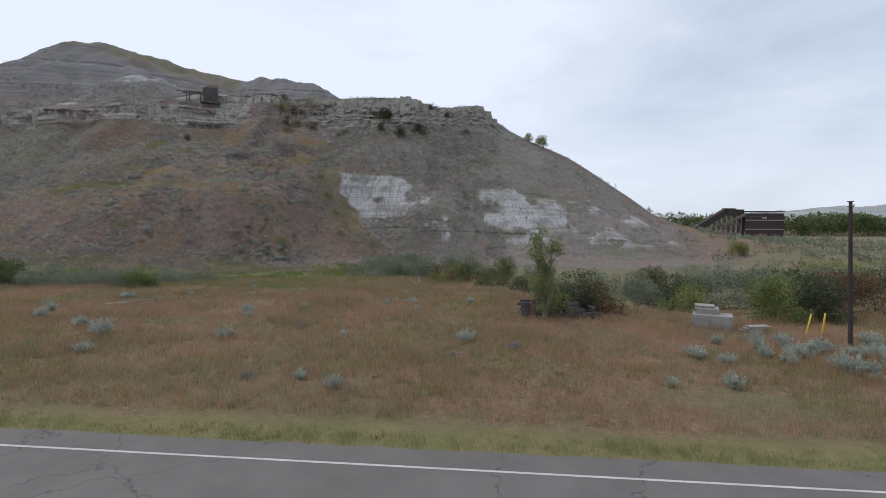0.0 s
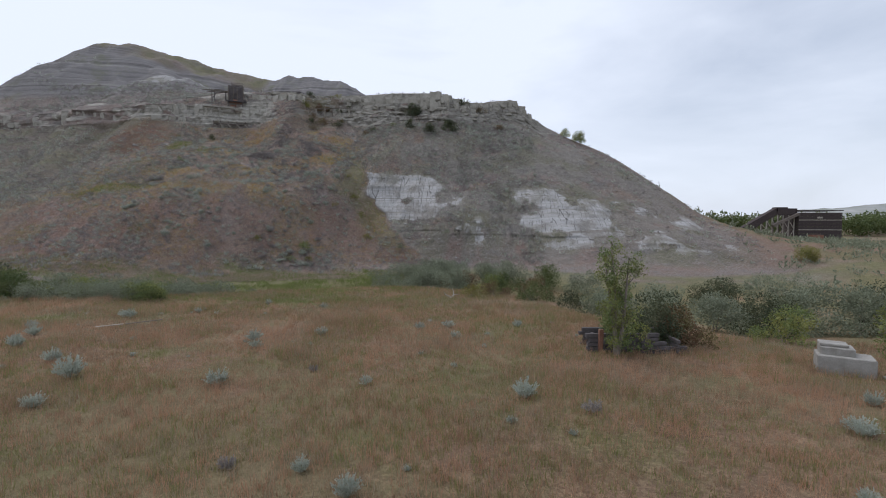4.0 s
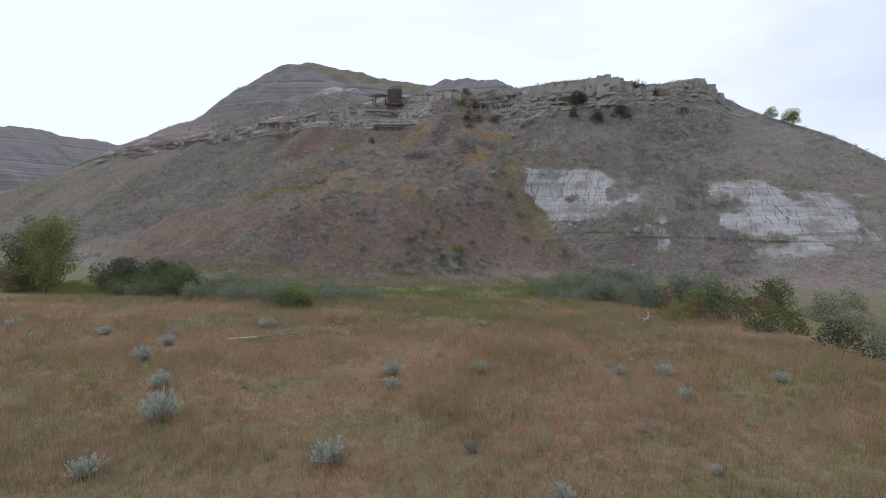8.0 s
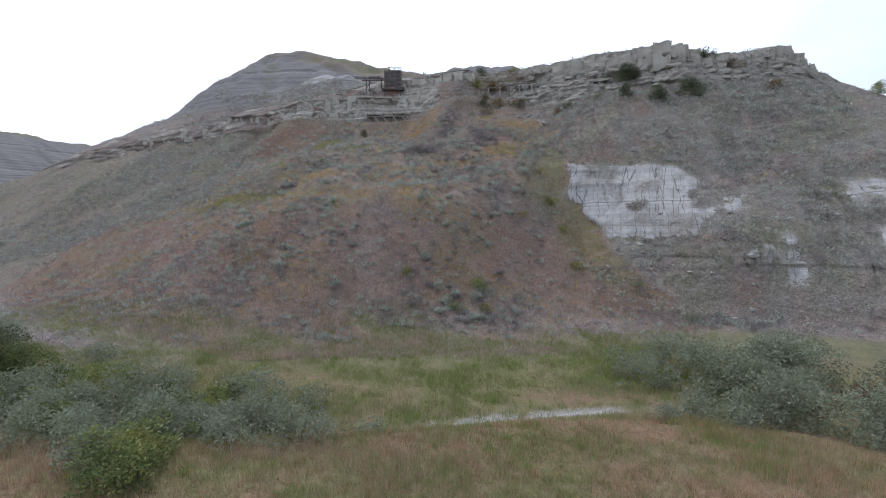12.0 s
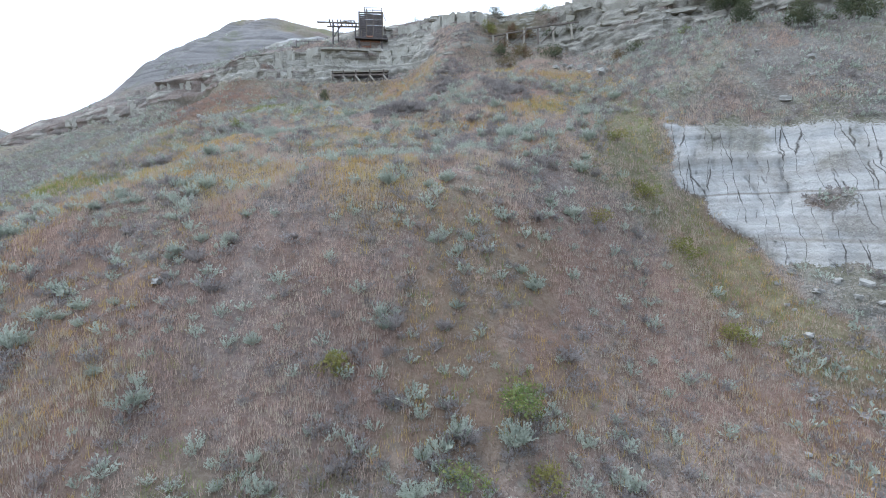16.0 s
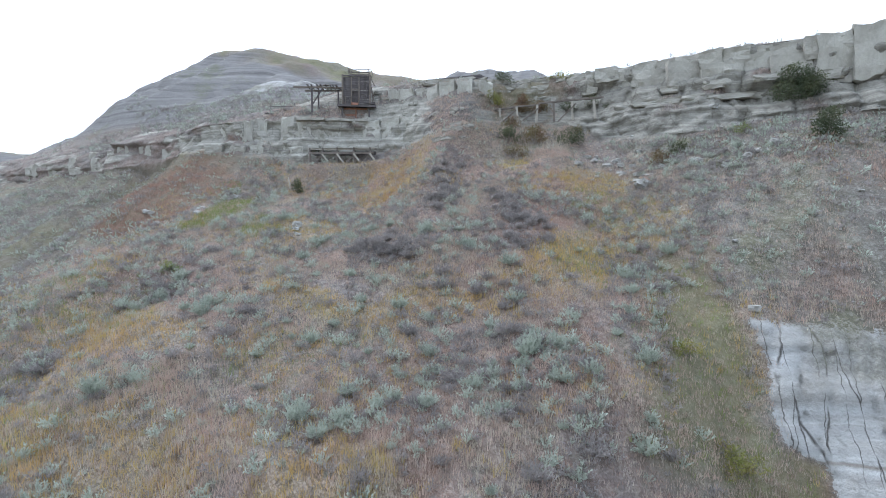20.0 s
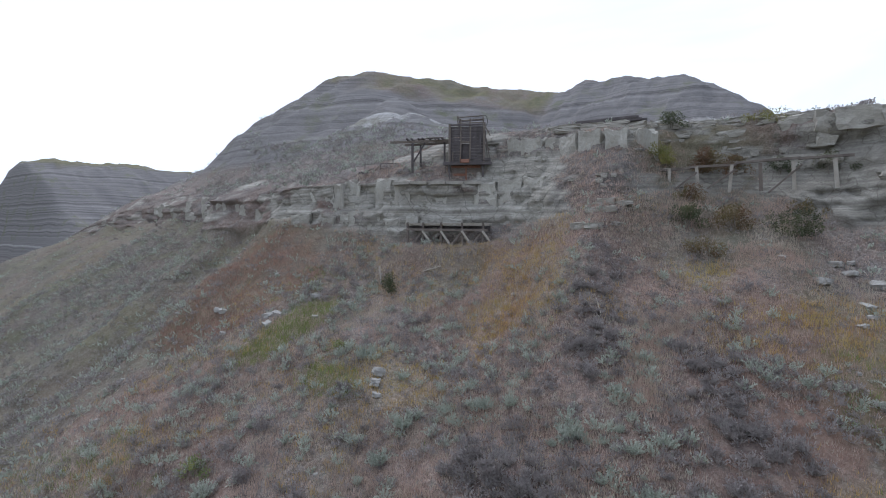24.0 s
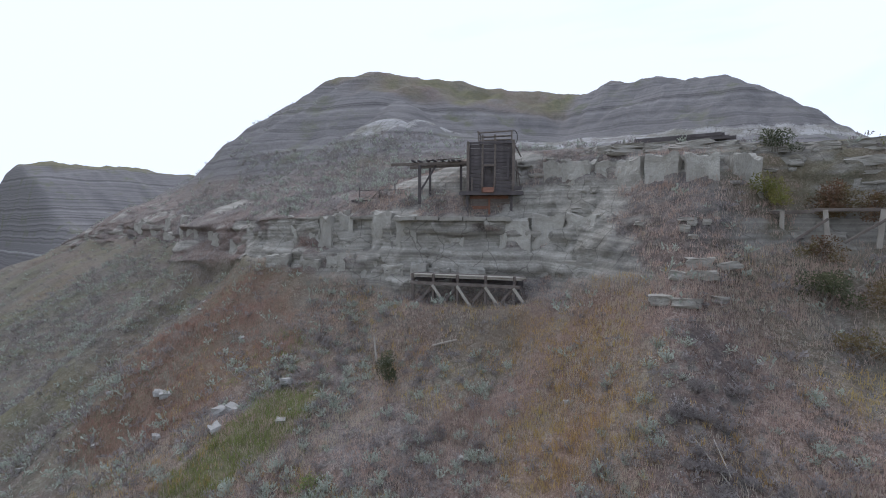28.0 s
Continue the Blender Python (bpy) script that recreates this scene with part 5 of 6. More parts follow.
# the hopper at the mine mouth: local x along its front, y into the hill
hop = thing("coal_hopper", "dark weathered timber coal hopper on the cliff ledge", "hopper", turned(-67.5, 141.2, 42.3, 29.4))
for n in range(9):
    beam(hop, "deck_plank", (-2.55 + jit(.06), .1 + n * .36, -.04), (2.65 + jit(.06), .1 + n * .36, -.04), .33, .07, MAT_WOOD_DARK)
beam(hop, "deck_beam", (-2.6, -.02, -.2), (2.7, -.02, -.2), .2, .24, MAT_WOOD_DARK)
beam(hop, "deck_beam", (-2.4, 2.9, -.2), (2.4, 2.9, -.2), .2, .24, MAT_WOOD_DARK)
for n in range(13):
    w = .16 + n * .3
    for x0, x1 in ((-1.85, -.72), (.32, 1.85)) if n < 7 else ((-1.85, 1.85),):
        beam(hop, "front_board", (x0 + jit(.02), .52, w + jit(.012)), (x1 + jit(.03), .52, w + jit(.012)), .06, .27, MAT_WOOD_DARK)
    for sx in (-1.85, 1.85):
        if n > 1 or sx < 0:
            beam(hop, "side_board", (sx, .6, w + jit(.01)), (sx, 3.4 - .3 * (n % 3), w + jit(.02)), .05, .27, MAT_WOOD_DARK)
for n in range(11):
    beam(hop, "back_board", (-1.8, 3.3, .2 + n * .36), (1.8, 3.3, .2 + n * .36), .05, .32, MAT_WOOD_DARK)
for x, top in ((-1.9, 4.15), (1.86, 4.25)):
    beam(hop, "corner_post", (x, .38, -.1), (x, .38, top), .24, .24, MAT_WOOD)
    beam(hop, "back_post", (x, 3.4, -1.8), (x, 3.4, 4.0), .22, .22, MAT_WOOD_DARK)
for x, lean in ((-.74, .05), (.30, .05)):
    beam(hop, "front_post", (x, .38, -.05), (x + lean, .40, 2.3), .17, .17, MAT_WOOD)
    beam(hop, "front_post", (x + lean, .40, 2.3), (x + .02, .62, 4.75), .16, .16, MAT_WOOD)
beam(hop, "top_board", (-2.0, .4, 4.02), (2.0, .4, 4.05), .12, .2, MAT_WOOD_DARK)
beam(hop, "lintel", (-.75, .42, 2.18), (.35, .42, 2.18), .14, .18, MAT_WOOD)
# dark panel set back in the open doorway, standing for the shade inside
beam(hop, "door_panel", (-.7, .75, 1.05), (.3, .75, 1.05), .05, 1.9, MAT_WOOD_DARK)
beam(hop, "bracing_board", (-1.55, .34, .05), (-1.55, .34, 1.15), .12, .1, MAT_WOOD)
beam(hop, "bracing_board", (1.4, .34, 1.0), (1.4, .34, 2.9), .16, .1, MAT_WOOD_DARK)
chute = part("chute", box_mesh("chute", .92, .75, .04, MAT_RUST), None, hop, "rusted sheet iron chute")
chute.matrix_local = pose(-.22, .08, .12, 38)
for x in (-.7, .26):
    lip = part("chute_side", box_mesh("chute_side", .03, .75, .2, MAT_RUST), None, chute)
    lip.matrix_local = pose(x + .22, 0, .1)
for z0, z1, y in ((4.92, 5.08, .7), (4.55, 4.7, .68), (4.28, 4.36, .66)):
    beam(hop, "top_rail", (-1.05, y, z0), (1.75, y + .1, z1), .09, .1, MAT_WOOD)
    beam(hop, "top_rail", (-1.0, 2.6, z0 - .05), (1.7, 2.7, z1 - .05), .08, .09, MAT_WOOD_DARK)
for x in (-1.0, 1.7):
    beam(hop, "rail_post", (x, .68, 3.9), (x - .12 * (x < 0), .72, 5.1), .11, .11, MAT_WOOD)
    beam(hop, "rail_post", (x, 2.6, 3.7), (x, 2.6, 5.0), .11, .11, MAT_WOOD_DARK)
    beam(hop, "top_rail", (x, .7, 5.0), (x, 2.65, 4.95), .09, .09, MAT_WOOD)
hoop = [(1.82 + .35 * math.sin(t), 1.0, 4.55 + .62 * math.cos(t)) for t in np.linspace(-.4, 2.9, 12)]
part("iron_hoop", tube_mesh("iron_hoop", hoop, [.035] * 12, MAT_IRON, 6), None, hop, "bent dark iron hoop")
for a, b in (((1.95, .7, 3.9), (2.5, .9, 2.9)), ((2.05, .5, 2.6), (2.45, .8, .4)), ((2.1, .9, 2.2), (2.2, .6, .1)), ((1.95, .35, 1.9), (2.5, .5, 1.3))):
    beam(hop, "side_brace", a, b, .09, .09, MAT_WOOD)
beam(hop, "deck_end_box", (1.9, .3, .25), (2.55, .3, .25), .5, .3, MAT_WOOD_DARK)
for n in range(6):
    beam(hop, "lower_board", (-1.75, .62, -.45 - n * .29), (1.5 + jit(.1), .62, -.45 - n * .29), .05, .27, MAT_WOOD if n % 3 else MAT_RUST)
beam(hop, "lower_post", (-1.95, .4, -2.05), (-1.95, .4, -.3), .22, .22, MAT_WOOD_DARK)
beam(hop, "lower_post", (1.72, .4, -2.05), (1.72, .4, -.3), .2, .2, MAT_WOOD_DARK)
beam(hop, "lower_post", (-.1, .5, -1.9), (-.1, .5, -.3), .16, .16, MAT_RUST)
beam(hop, "sill", (-2.2, .35, -2.1), (1.3, .35, -2.1), .26, .2, MAT_WOOD_DARK)

# the overhead track that ends at the hopper
track = thing("overhead_track", "weathered timber ore track with ragged ties", "trestle", turned(-67.5, 141.2, 42.3, 29.4))
for y, l, dz in ((1.0, -8.6, .0), (2.3, -7.2, -.1)):
    beam(track, "stringer", (-1.9, y, 2.5), (l, y - .2, 2.35 + dz), .16, .24, MAT_WOOD)
for n in range(8):
    x = -2.5 - n * .62 + jit(.08)
    beam(track, "tie", (x + jit(.25), .35, 2.66 + jit(.05)), (x + jit(.3), 2.9, 2.70 + jit(.06)), .17, .13, MAT_WOOD_DARK)
for n in range(3):
    beam(track, "loose_board", (-2.6 - n * 1.2, .7 + n * .5, 2.8), (-4.6 - n * .8, 1.1 + n * .5, 2.84), .2, .05, MAT_WOOD)
beam(track, "post", (-6.1, .9, -1.0), (-6.1, .9, 2.3), .24, .24, MAT_WOOD_DARK)
beam(track, "post", (-5.4, 2.2, -.2), (-5.4, 2.2, 2.3), .2, .2, MAT_WOOD_DARK)
beam(track, "post", (-2.6, 1.6, .2), (-2.6, 1.6, 2.4), .2, .2, MAT_WOOD_DARK)
beam(track, "brace", (-6.0, 1.0, .2), (-4.7, 1.0, 2.3), .14, .16, MAT_WOOD_DARK)

# the fenced platform beside it
plat = thing("fenced_platform", "small timber platform with a broken rail fence", "platform", turned(-80.4, 138.6, 41.75, 26))
beam(plat, "deck_beam", (-.7, 0, 0), (5.6, 0, -.05), .22, .2, MAT_WOOD_DARK)
for n in range(5):
    beam(plat, "deck_plank", (-.4, .25 + n * .27, .08), (5.3 + jit(.2), .25 + n * .27, .05), .24, .05, MAT_WOOD)
for x, h in ((0.05, 1.25), (2.0, .95), (3.55, 1.55), (4.9, 1.2), (5.5, .95)):
    beam(plat, "fence_post", (x, .05, 0), (x + jit(.04), .05, h), .08, .08, MAT_WOOD_DARK)
beam(plat, "fence_rail", (0, .05, 1.0), (5.6, .05, 1.02), .06, .07, MAT_WOOD_DARK)
beam(plat, "fence_rail", (1.9, .05, .45), (5.6, .05, .5), .05, .06, MAT_WOOD_DARK)
for a, b in (((1.6, .4, .05), (2.15, .3, 1.0)), ((3.1, .4, .05), (3.5, .3, .85)), ((4.6, .35, .05), (5.0, .25, .95)), ((.9, .5, .1), (1.9, .4, .95))):
    beam(plat, "leaning_board", a, b, .22, .05, MAT_WOOD_PALE)
beam(plat, "white_sheet", (.2, -.05, .12), (1.2, .1, .5), .4, .04, MAT_STONE_PALE, label="pale bleached sheet of board")

# the loading trestle below the ledge
low = thing("loading_trestle", "low weathered timber loading trestle with crossed braces", "trestle", turned(-71.1, 135.5, 35.6, 19.5))
for n in range(4):
    beam(low, "deck_plank", (-.2 + jit(.15), .12 + n * .4, .02), (8.6 + jit(.3), .12 + n * .4, .0), .37, .07, MAT_WOOD_PALE if n < 2 else MAT_WOOD)
beam(low, "upper_beam", (-.15, .1, -.12), (8.6, .1, -.14), .12, .14, MAT_WOOD_PALE)
beam(low, "lower_beam", (-.1, .0, -.62), (8.5, .0, -.68), .2, .24, MAT_WOOD)
beam(low, "back_beam", (-.1, 1.3, -.5), (8.5, 1.3, -.5), .2, .5, MAT_WOOD_DARK)
for n, x in enumerate((1.75, 3.7, 5.9, 8.0, .1)):
    beam(low, "leg", (x, .02, -2.6), (x + jit(.05), .02, .1), .2, .2, MAT_WOOD)
    if n < 4:
        beam(low, "brace", (x - .02, -.12, -.75), (x + 1.35, -.45, -2.5), .09, .22, MAT_WOOD_PALE)
        beam(low, "brace", (x - .05, .15, -.75), (x - 1.0, .1, -1.9), .08, .2, MAT_WOOD)
    beam(low, "cross_tie", (x, -.1, -.35), (x, 1.4, -.35), .14, .14, MAT_WOOD_DARK)

for a, b, w, words in (((-67.2, 133.2, .25), (-65.6, 133.9, .35), .12, "bleached pole lying on the brushy slope"), ((-70.4, 130.9, 0), (-70.9, 131.2, 1.5), .12, "bleached board leaning on the brushy slope"),
                       ((-50.2, 129.4, .2), (-48.3, 127.9, .25), .05, "grey dead branch lying on dark coal spoil"), ((-49.4, 129.6, .15), (-48.6, 128.2, .5), .04, "grey dead branch lying on dark coal spoil")):
    za, zb_ = float(height(a[0], a[1])[0]), float(height(b[0], b[1])[0])
    log = thing("fallen_timber", words, "timber", pose(a[0], a[1], za), "fallen timbers on the slope")
    beam(log, "pole", (0, 0, a[2] * .5), (b[0] - a[0], b[1] - a[1], zb_ - za + b[2] - .1), w, w * .8, MAT_WOOD_PALE)

# pale sill of sandstone under the hopper, and the old flume in the gully
sill = thing("rock_sill", "long pale sandstone sill along the cliff", "rock", turned(-74.4, 137.0, 40.0, 29.0))
for n in range(5):
    beam(sill, "slab", (n * 1.95 + .05, jit(.12), jit(.05)), (n * 1.95 + 1.9, jit(.12), jit(.05)), 1.1, .34, MAT_STONE)

flume = thing("collapsed_flume", "collapsed grey timber flume across the gully slope", "flume", turned(-50.4, 143.8, 40.2, 3))
xs = 0.0
for n, l in enumerate((4.2, 3.6, 4.4, 3.4)):
    beam(flume, "rail", (xs, jit(.1), .1 + .12 * n + jit(.05)), (xs + l, jit(.1), .2 + .12 * n + jit(.1)), .22, .2, MAT_WOOD)
    xs += l - .15
for x in (.6, 2.6, 4.9, 7.2, 9.4, 11.6, 14.2):
    beam(flume, "post", (x, -.1, -2.0), (x + jit(.2), -.05, .25), .26, .2, MAT_WOOD_PALE if int(x) % 3 else MAT_WOOD)
for a, b in (((-1.3, -.9, .3), (1.0, -1.0, -1.6)), ((5.6, -.6, -1.7), (7.6, -.4, -.2)), ((9.9, -.8, -2.2), (12.0, -.5, -.1)), ((3.0, -.9, -1.8), (4.8, -.7, -.3))):
    beam(flume, "fallen_brace", a, b, .18, .14, MAT_WOOD)
rim_log = thing("timber_pile", "dark old timbers lying along the plateau edge", "timbers", turned(-57.6, 147.6, 45.95, 6))
for n in range(5):
    beam(rim_log, "timber", (jit(.4), n % 3 * .35, .15 + .25 * (n // 3)), (6.4 + jit(.6), n % 3 * .35 + jit(.2), .16 + .25 * (n // 3)), .28, .26, MAT_WOOD_DARK)


# ---- rock ----
def boulder_mesh(name, r, material, flat=.7, cuts=2, box=.70, rough=1.0):
    """An angular stone: a block whose corners and faces are knocked about."""
    bm = bmesh.new()
    bmesh.ops.create_cube(bm, size=1.0)
    bmesh.ops.subdivide_edges(bm, edges=bm.edges[:], cuts=cuts, use_grid_fill=True)
    o = Vector((r.uniform(0, 90), r.uniform(0, 90), r.uniform(0, 90)))
    for v in bm.verts:
        n = v.co.normalized()
        v.co = v.co * box + n * (.87 - box) * .9 + noise.noise_vector(v.co * 1.7 + o) * .26 * rough + noise.noise_vector(v.co * 4.3 + o) * .10 * rough
        v.co.z *= flat
    bmesh.ops.triangulate(bm, faces=bm.faces[:])
    me = bpy.data.meshes.new(name)
    bm.to_mesh(me)
    bm.free()
    me.materials.append(material)
    return me


BLOCKS = [boulder_mesh("sandstone_block", rw, MAT_STONE, 1.0, 3, .80, .62) for _ in range(9)]
PILLARS = [boulder_mesh("sandstone_pillar", rw, MAT_STONE, 1.0, 5, .88, .42) for _ in range(4)]
STONES = [boulder_mesh("stone", rw, MAT_STONE_PALE, .6) for _ in range(6)]
cliff = tagged(thing("cliff_rim", "jointed sandstone blocks of the cliff rim", "cliff", pose(0, 0, 0)), kind="structure")
face_rows = np.flatnonzero((S >= 8.9) & (S <= 11.1))


def face_at(x, z):
    """Where the rim's face stands at a height."""
    c = int(np.clip(np.searchsorted(XS, x), 0, NX - 1))
    zz, yy = Z[face_rows, c], Y[face_rows, c]
    k = int(np.argmax(zz >= z)) if (zz >= z).any() else len(zz) - 1
    return float(yy[k])


def add_block(x, z, sx, sy, sz, sink=.3):
    ob = part("sandstone_block", rw.choice(BLOCKS), None, cliff)
    ob.matrix_local = pose(x, face_at(x, z) + sink, z, jit(5), jit(5), 24 * (x < -55) + jit(12)) @ Matrix.Diagonal((sx, sy, sz, 1))


x = -40.0
while x < 16:                                   # thick upper courses towards the knob
    big = 1 + .35 * math.exp(-((x + 13) / 8) ** 2)
    zt = float(np.interp(x, [q[0] for q in RIM_TOP], [q[2] for q in RIM_TOP]))
    w = rw.uniform(1.3, 2.6) * big
    add_block(x + w / 2, zt - 1.25 * big, w * 1.15, 2.4, 1.9 * big, .8)
    if rw.random() < .75:
        add_block(x + w / 2 + jit(.5), zt - 2.6 * big, w * rw.uniform(.7, 1.1), 2.0, 1.6 * big, .8)
    if rw.random() < .7:
        add_block(x + w / 2 + jit(.6), zt - 4.4, w * rw.uniform(.8, 1.3), 2.0, rw.uniform(.6, 1.1), .5)
    if rw.random() < .6:
        add_block(x + w / 2 + jit(.6), zt - 5.8, w * rw.uniform(.8, 1.5), 1.8, rw.uniform(.5, .9), .5)
    x += w * .93
x = -62.0
while x < -38:                                  # thin beds at the plateau edge
    zt = float(np.interp(x, [q[0] for q in RIM_TOP], [q[2] for q in RIM_TOP]))
    w = rw.uniform(1.2, 2.6)
    add_block(x + w / 2, zt - .25, w * 1.1, 1.6, .5, .5)
    add_block(x + w / 2 + jit(.4), zt - .75, w * 1.15, 1.6, .5, .6)
    if rw.random() < .4:
        add_block(x + w / 2 + jit(.4), zt - 1.6, w, 1.5, .7, .4)
    x += w
def add_panel(x, zl, zh, w, depth, sink):
    """One jointed panel of a cliff wall, turned along the face."""
    zm = (zl + zh) / 2
    lean = math.degrees(math.atan2(face_at(x + 1.4, zm) - face_at(x - 1.4, zm), 2.8))
    ob = part("sandstone_panel", rw.choice(PANELS), None, cliff)
    ob.matrix_local = pose(x, face_at(x, zm) + sink, zm, jit(2), jit(2), max(-35, min(40, lean)) + jit(5) + 180 * rw.randrange(2)) @ Matrix.Diagonal((w, depth, zh - zl, 1))


PANELS = [boulder_mesh("sandstone_panel", rw, MAT_CLIFF, 1.0, 6, .90, .5) for _ in range(8)]
x = -87.0
while x < -59:                                  # the jointed cliff behind the loading trestle
    w = rw.uniform(1.5, 3.1)
    zt = float(np.interp(x + w / 2, [q[0] for q in LEDGE], [q[2] for q in LEDGE]))
    zf = float(np.interp(x + w / 2, [q[0] for q in RIM_FOOT], [q[2] for q in RIM_FOOT]))
    cut = zf + (zt - zf) * rw.uniform(.22, .34)
    add_panel(x + w / 2, zf - .5, cut, w * 1.05, 2.0, .84 + jit(.08))
    add_panel(x + w / 2 + jit(.1), cut, zt + .15, w * 1.06, 2.0, .86 + jit(.08))
    x += w
x = -64.5
while x < -49.5:                                # the wall beside the hopper, under the plateau's edge
    w = rw.uniform(1.8, 3.2)
    zt = float(np.interp(x + w / 2, [q[0] for q in RIM_TOP], [q[2] for q in RIM_TOP]))
    add_panel(x + w / 2, zt - 5.0 + jit(.3), zt - 1.2, w * 1.1, 2.2, 1.02 + jit(.1))
    x += w
for x, z, sx, sz in ((-8.6, 41.2, 2.6, 5.0), (-11.4, 41.9, 3.0, 5.8), (-14.2, 41.8, 2.7, 5.6), (-17.2, 41.0, 3.2, 4.2), (-20.4, 41.6, 3.4, 4.8), (-23.8, 41.4, 3.0, 3.8),
                     (-27.0, 42.2, 3.2, 3.6), (-30.2, 42.3, 2.8, 3.2), (7.2, 43.4, 3.0, 4.4), (10.2, 43.7, 3.2, 4.8), (13.1, 42.8, 2.8, 4.0)):
    ob = part("sandstone_pillar", rw.choice(PILLARS), None, cliff)      # the knob and its neighbours
    ob.matrix_local = pose(x, face_at(x, z) + .9, z - .75, jit(3), jit(3), jit(14) + 180 * rw.randrange(2)) @ Matrix.Diagonal((sx * 1.15, 3.0, sz, 1))
for n in range(70):                             # chips and small beds that stand out of the faces
    x = rw.uniform(-84, -36)
    lo = float(np.interp(x, [q[0] for q in RIM_FOOT], [q[2] for q in RIM_FOOT]))
    hi = float(np.interp(x, [q[0] for q in RIM_TOP], [q[2] for q in RIM_TOP]))
    add_block(x, lo + (hi - lo) * rw.random() ** .8, rw.uniform(.5, 1.5), .8, rw.uniform(.22, .6), .12)
for n in range(26):                             # broken rim farther along
    x = -165 + n * 2.95 + jit(1)
    zt = float(np.interp(x, [q[0] for q in LEDGE], [q[2] for q in LEDGE]))
    if rw.random() < .75:
        add_block(x, zt - rw.uniform(.6, 3.4), rw.uniform(1.2, 2.4), 2, rw.uniform(1.6, 3.6), .85)
for x, z in ((-52.2, 36.6), (-51.0, 36.7), (-51.6, 35.3), (-52.9, 35.3), (-50.2, 37.2), (-50.4, 35.5), (-51.4, 37.3)):
    ob = part("sandstone_block", rw.choice(BLOCKS), None, cliff)
    yy = float(np.interp(z, np.maximum.accumulate(Z[face_rows[0] - 30:face_rows[0] + 20, int(np.searchsorted(XS, x))]),
                         Y[face_rows[0] - 30:face_rows[0] + 20, int(np.searchsorted(XS, x))]))
    ob.matrix_local = pose(x, yy + .35, z, jit(4), jit(4), jit(20)) @ Matrix.Diagonal((rw.uniform(.9, 1.6), 1.2, rw.uniform(.4, .7), 1))


def stone(x, y, size, k=None):
    ob = new("stone", STONES[k if k is not None else rw.randrange(6)])
    ob.matrix_world = pose(x, y, float(height(x, y)[0]) + .12 * size, jit(15), jit(15), rw.uniform(0, 360)) @ Matrix.Diagonal((size * rw.uniform(.8, 1.4), size, size, 1))
    return tagged(ob, "pale angular stone lying on the hillside", "stone", "stones on the hillside")


for x, y, s in ((-30.7, 131.3, 1.2), (-24.6, 117.2, .8), (-15.8, 120.5, 1.1), (-3.9, 101.4, 1.5), (-14.9, 106.6, .7), (-26.3, 133.0, .9), (-25.4, 133.6, .8), (-22.6, 131.9, .9),
                (-22.0, 132.4, .8), (-21.4, 132.0, .7), (-20.6, 132.6, .9), (-33, 135.8, .9), (-31.9, 136.6, .8), (-83.4, 122.4, .9), (-75.3, 121.9, 1.0), (-71.6, 124.0, .7),
                (-61.2, 121.0, 1.1), (-79.5, 120.2, .7), (-48.4, 89.0, .7), (-56.5, 131.5, .5), (-83.9, 122.3, 1.1), (-77.0, 123.2, 1.3), (-76.2, 123.6, .9), (-74.5, 126.4, 1.1), (-60.7, 120.1, .9), (-59.9, 119.4, .6), (-30.8, 131.6, 1.6), (-13, 125, .7), (-9, 124.4, .6), (-5, 128, .8), (1, 125, .6)):
    stone(x, y, s * .75)
for n in range(70):
    x = rw.uniform(-36, 6)
    y = rw.uniform(120, 138)
    stone(x, y, rw.uniform(.15, .42))
for n in range(60):
    x = rw.uniform(-20, 6)
    y = rw.uniform(97, 112)
    stone(x, y, rw.uniform(.15, .45))
for n in range(46):                             # rubble under the bedded rim
    stone(rw.gauss(-31.5, 4.5), rw.gauss(136.6, 2.0), rw.uniform(.2, .75))
for n in range(30):
    x = rw.uniform(-95, -50)
    stone(x, rw.uniform(108, 134), rw.uniform(.15, .4))
pts = np.stack([rng.uniform(-32, -10, 2600), rng.uniform(62, 78, 2600)], -1)
pts = pts[sample(w_gravel, pts) > .35]
cube = np.array([(x, y, z) for x in (-.5, .5) for y in (-.5, .5) for z in (-.35, .35)], float)
cube_f = np.array([(0, 1, 3, 2), (4, 6, 7, 5), (0, 4, 5, 1), (2, 3, 7, 6), (0, 2, 6, 4), (1, 5, 7, 3)])
gravel = [(cube * (1 + .35 * rng.normal(0, 1, cube.shape)), cube_f) for _ in range(5)]
scatter("creek_gravel", "pale grey gravel in the dry creek bed", "gravel", gravel, pts, height(pts[:, 0], pts[:, 1]), rng.uniform(.05, .17, len(pts)), MAT_STONE_PALE)

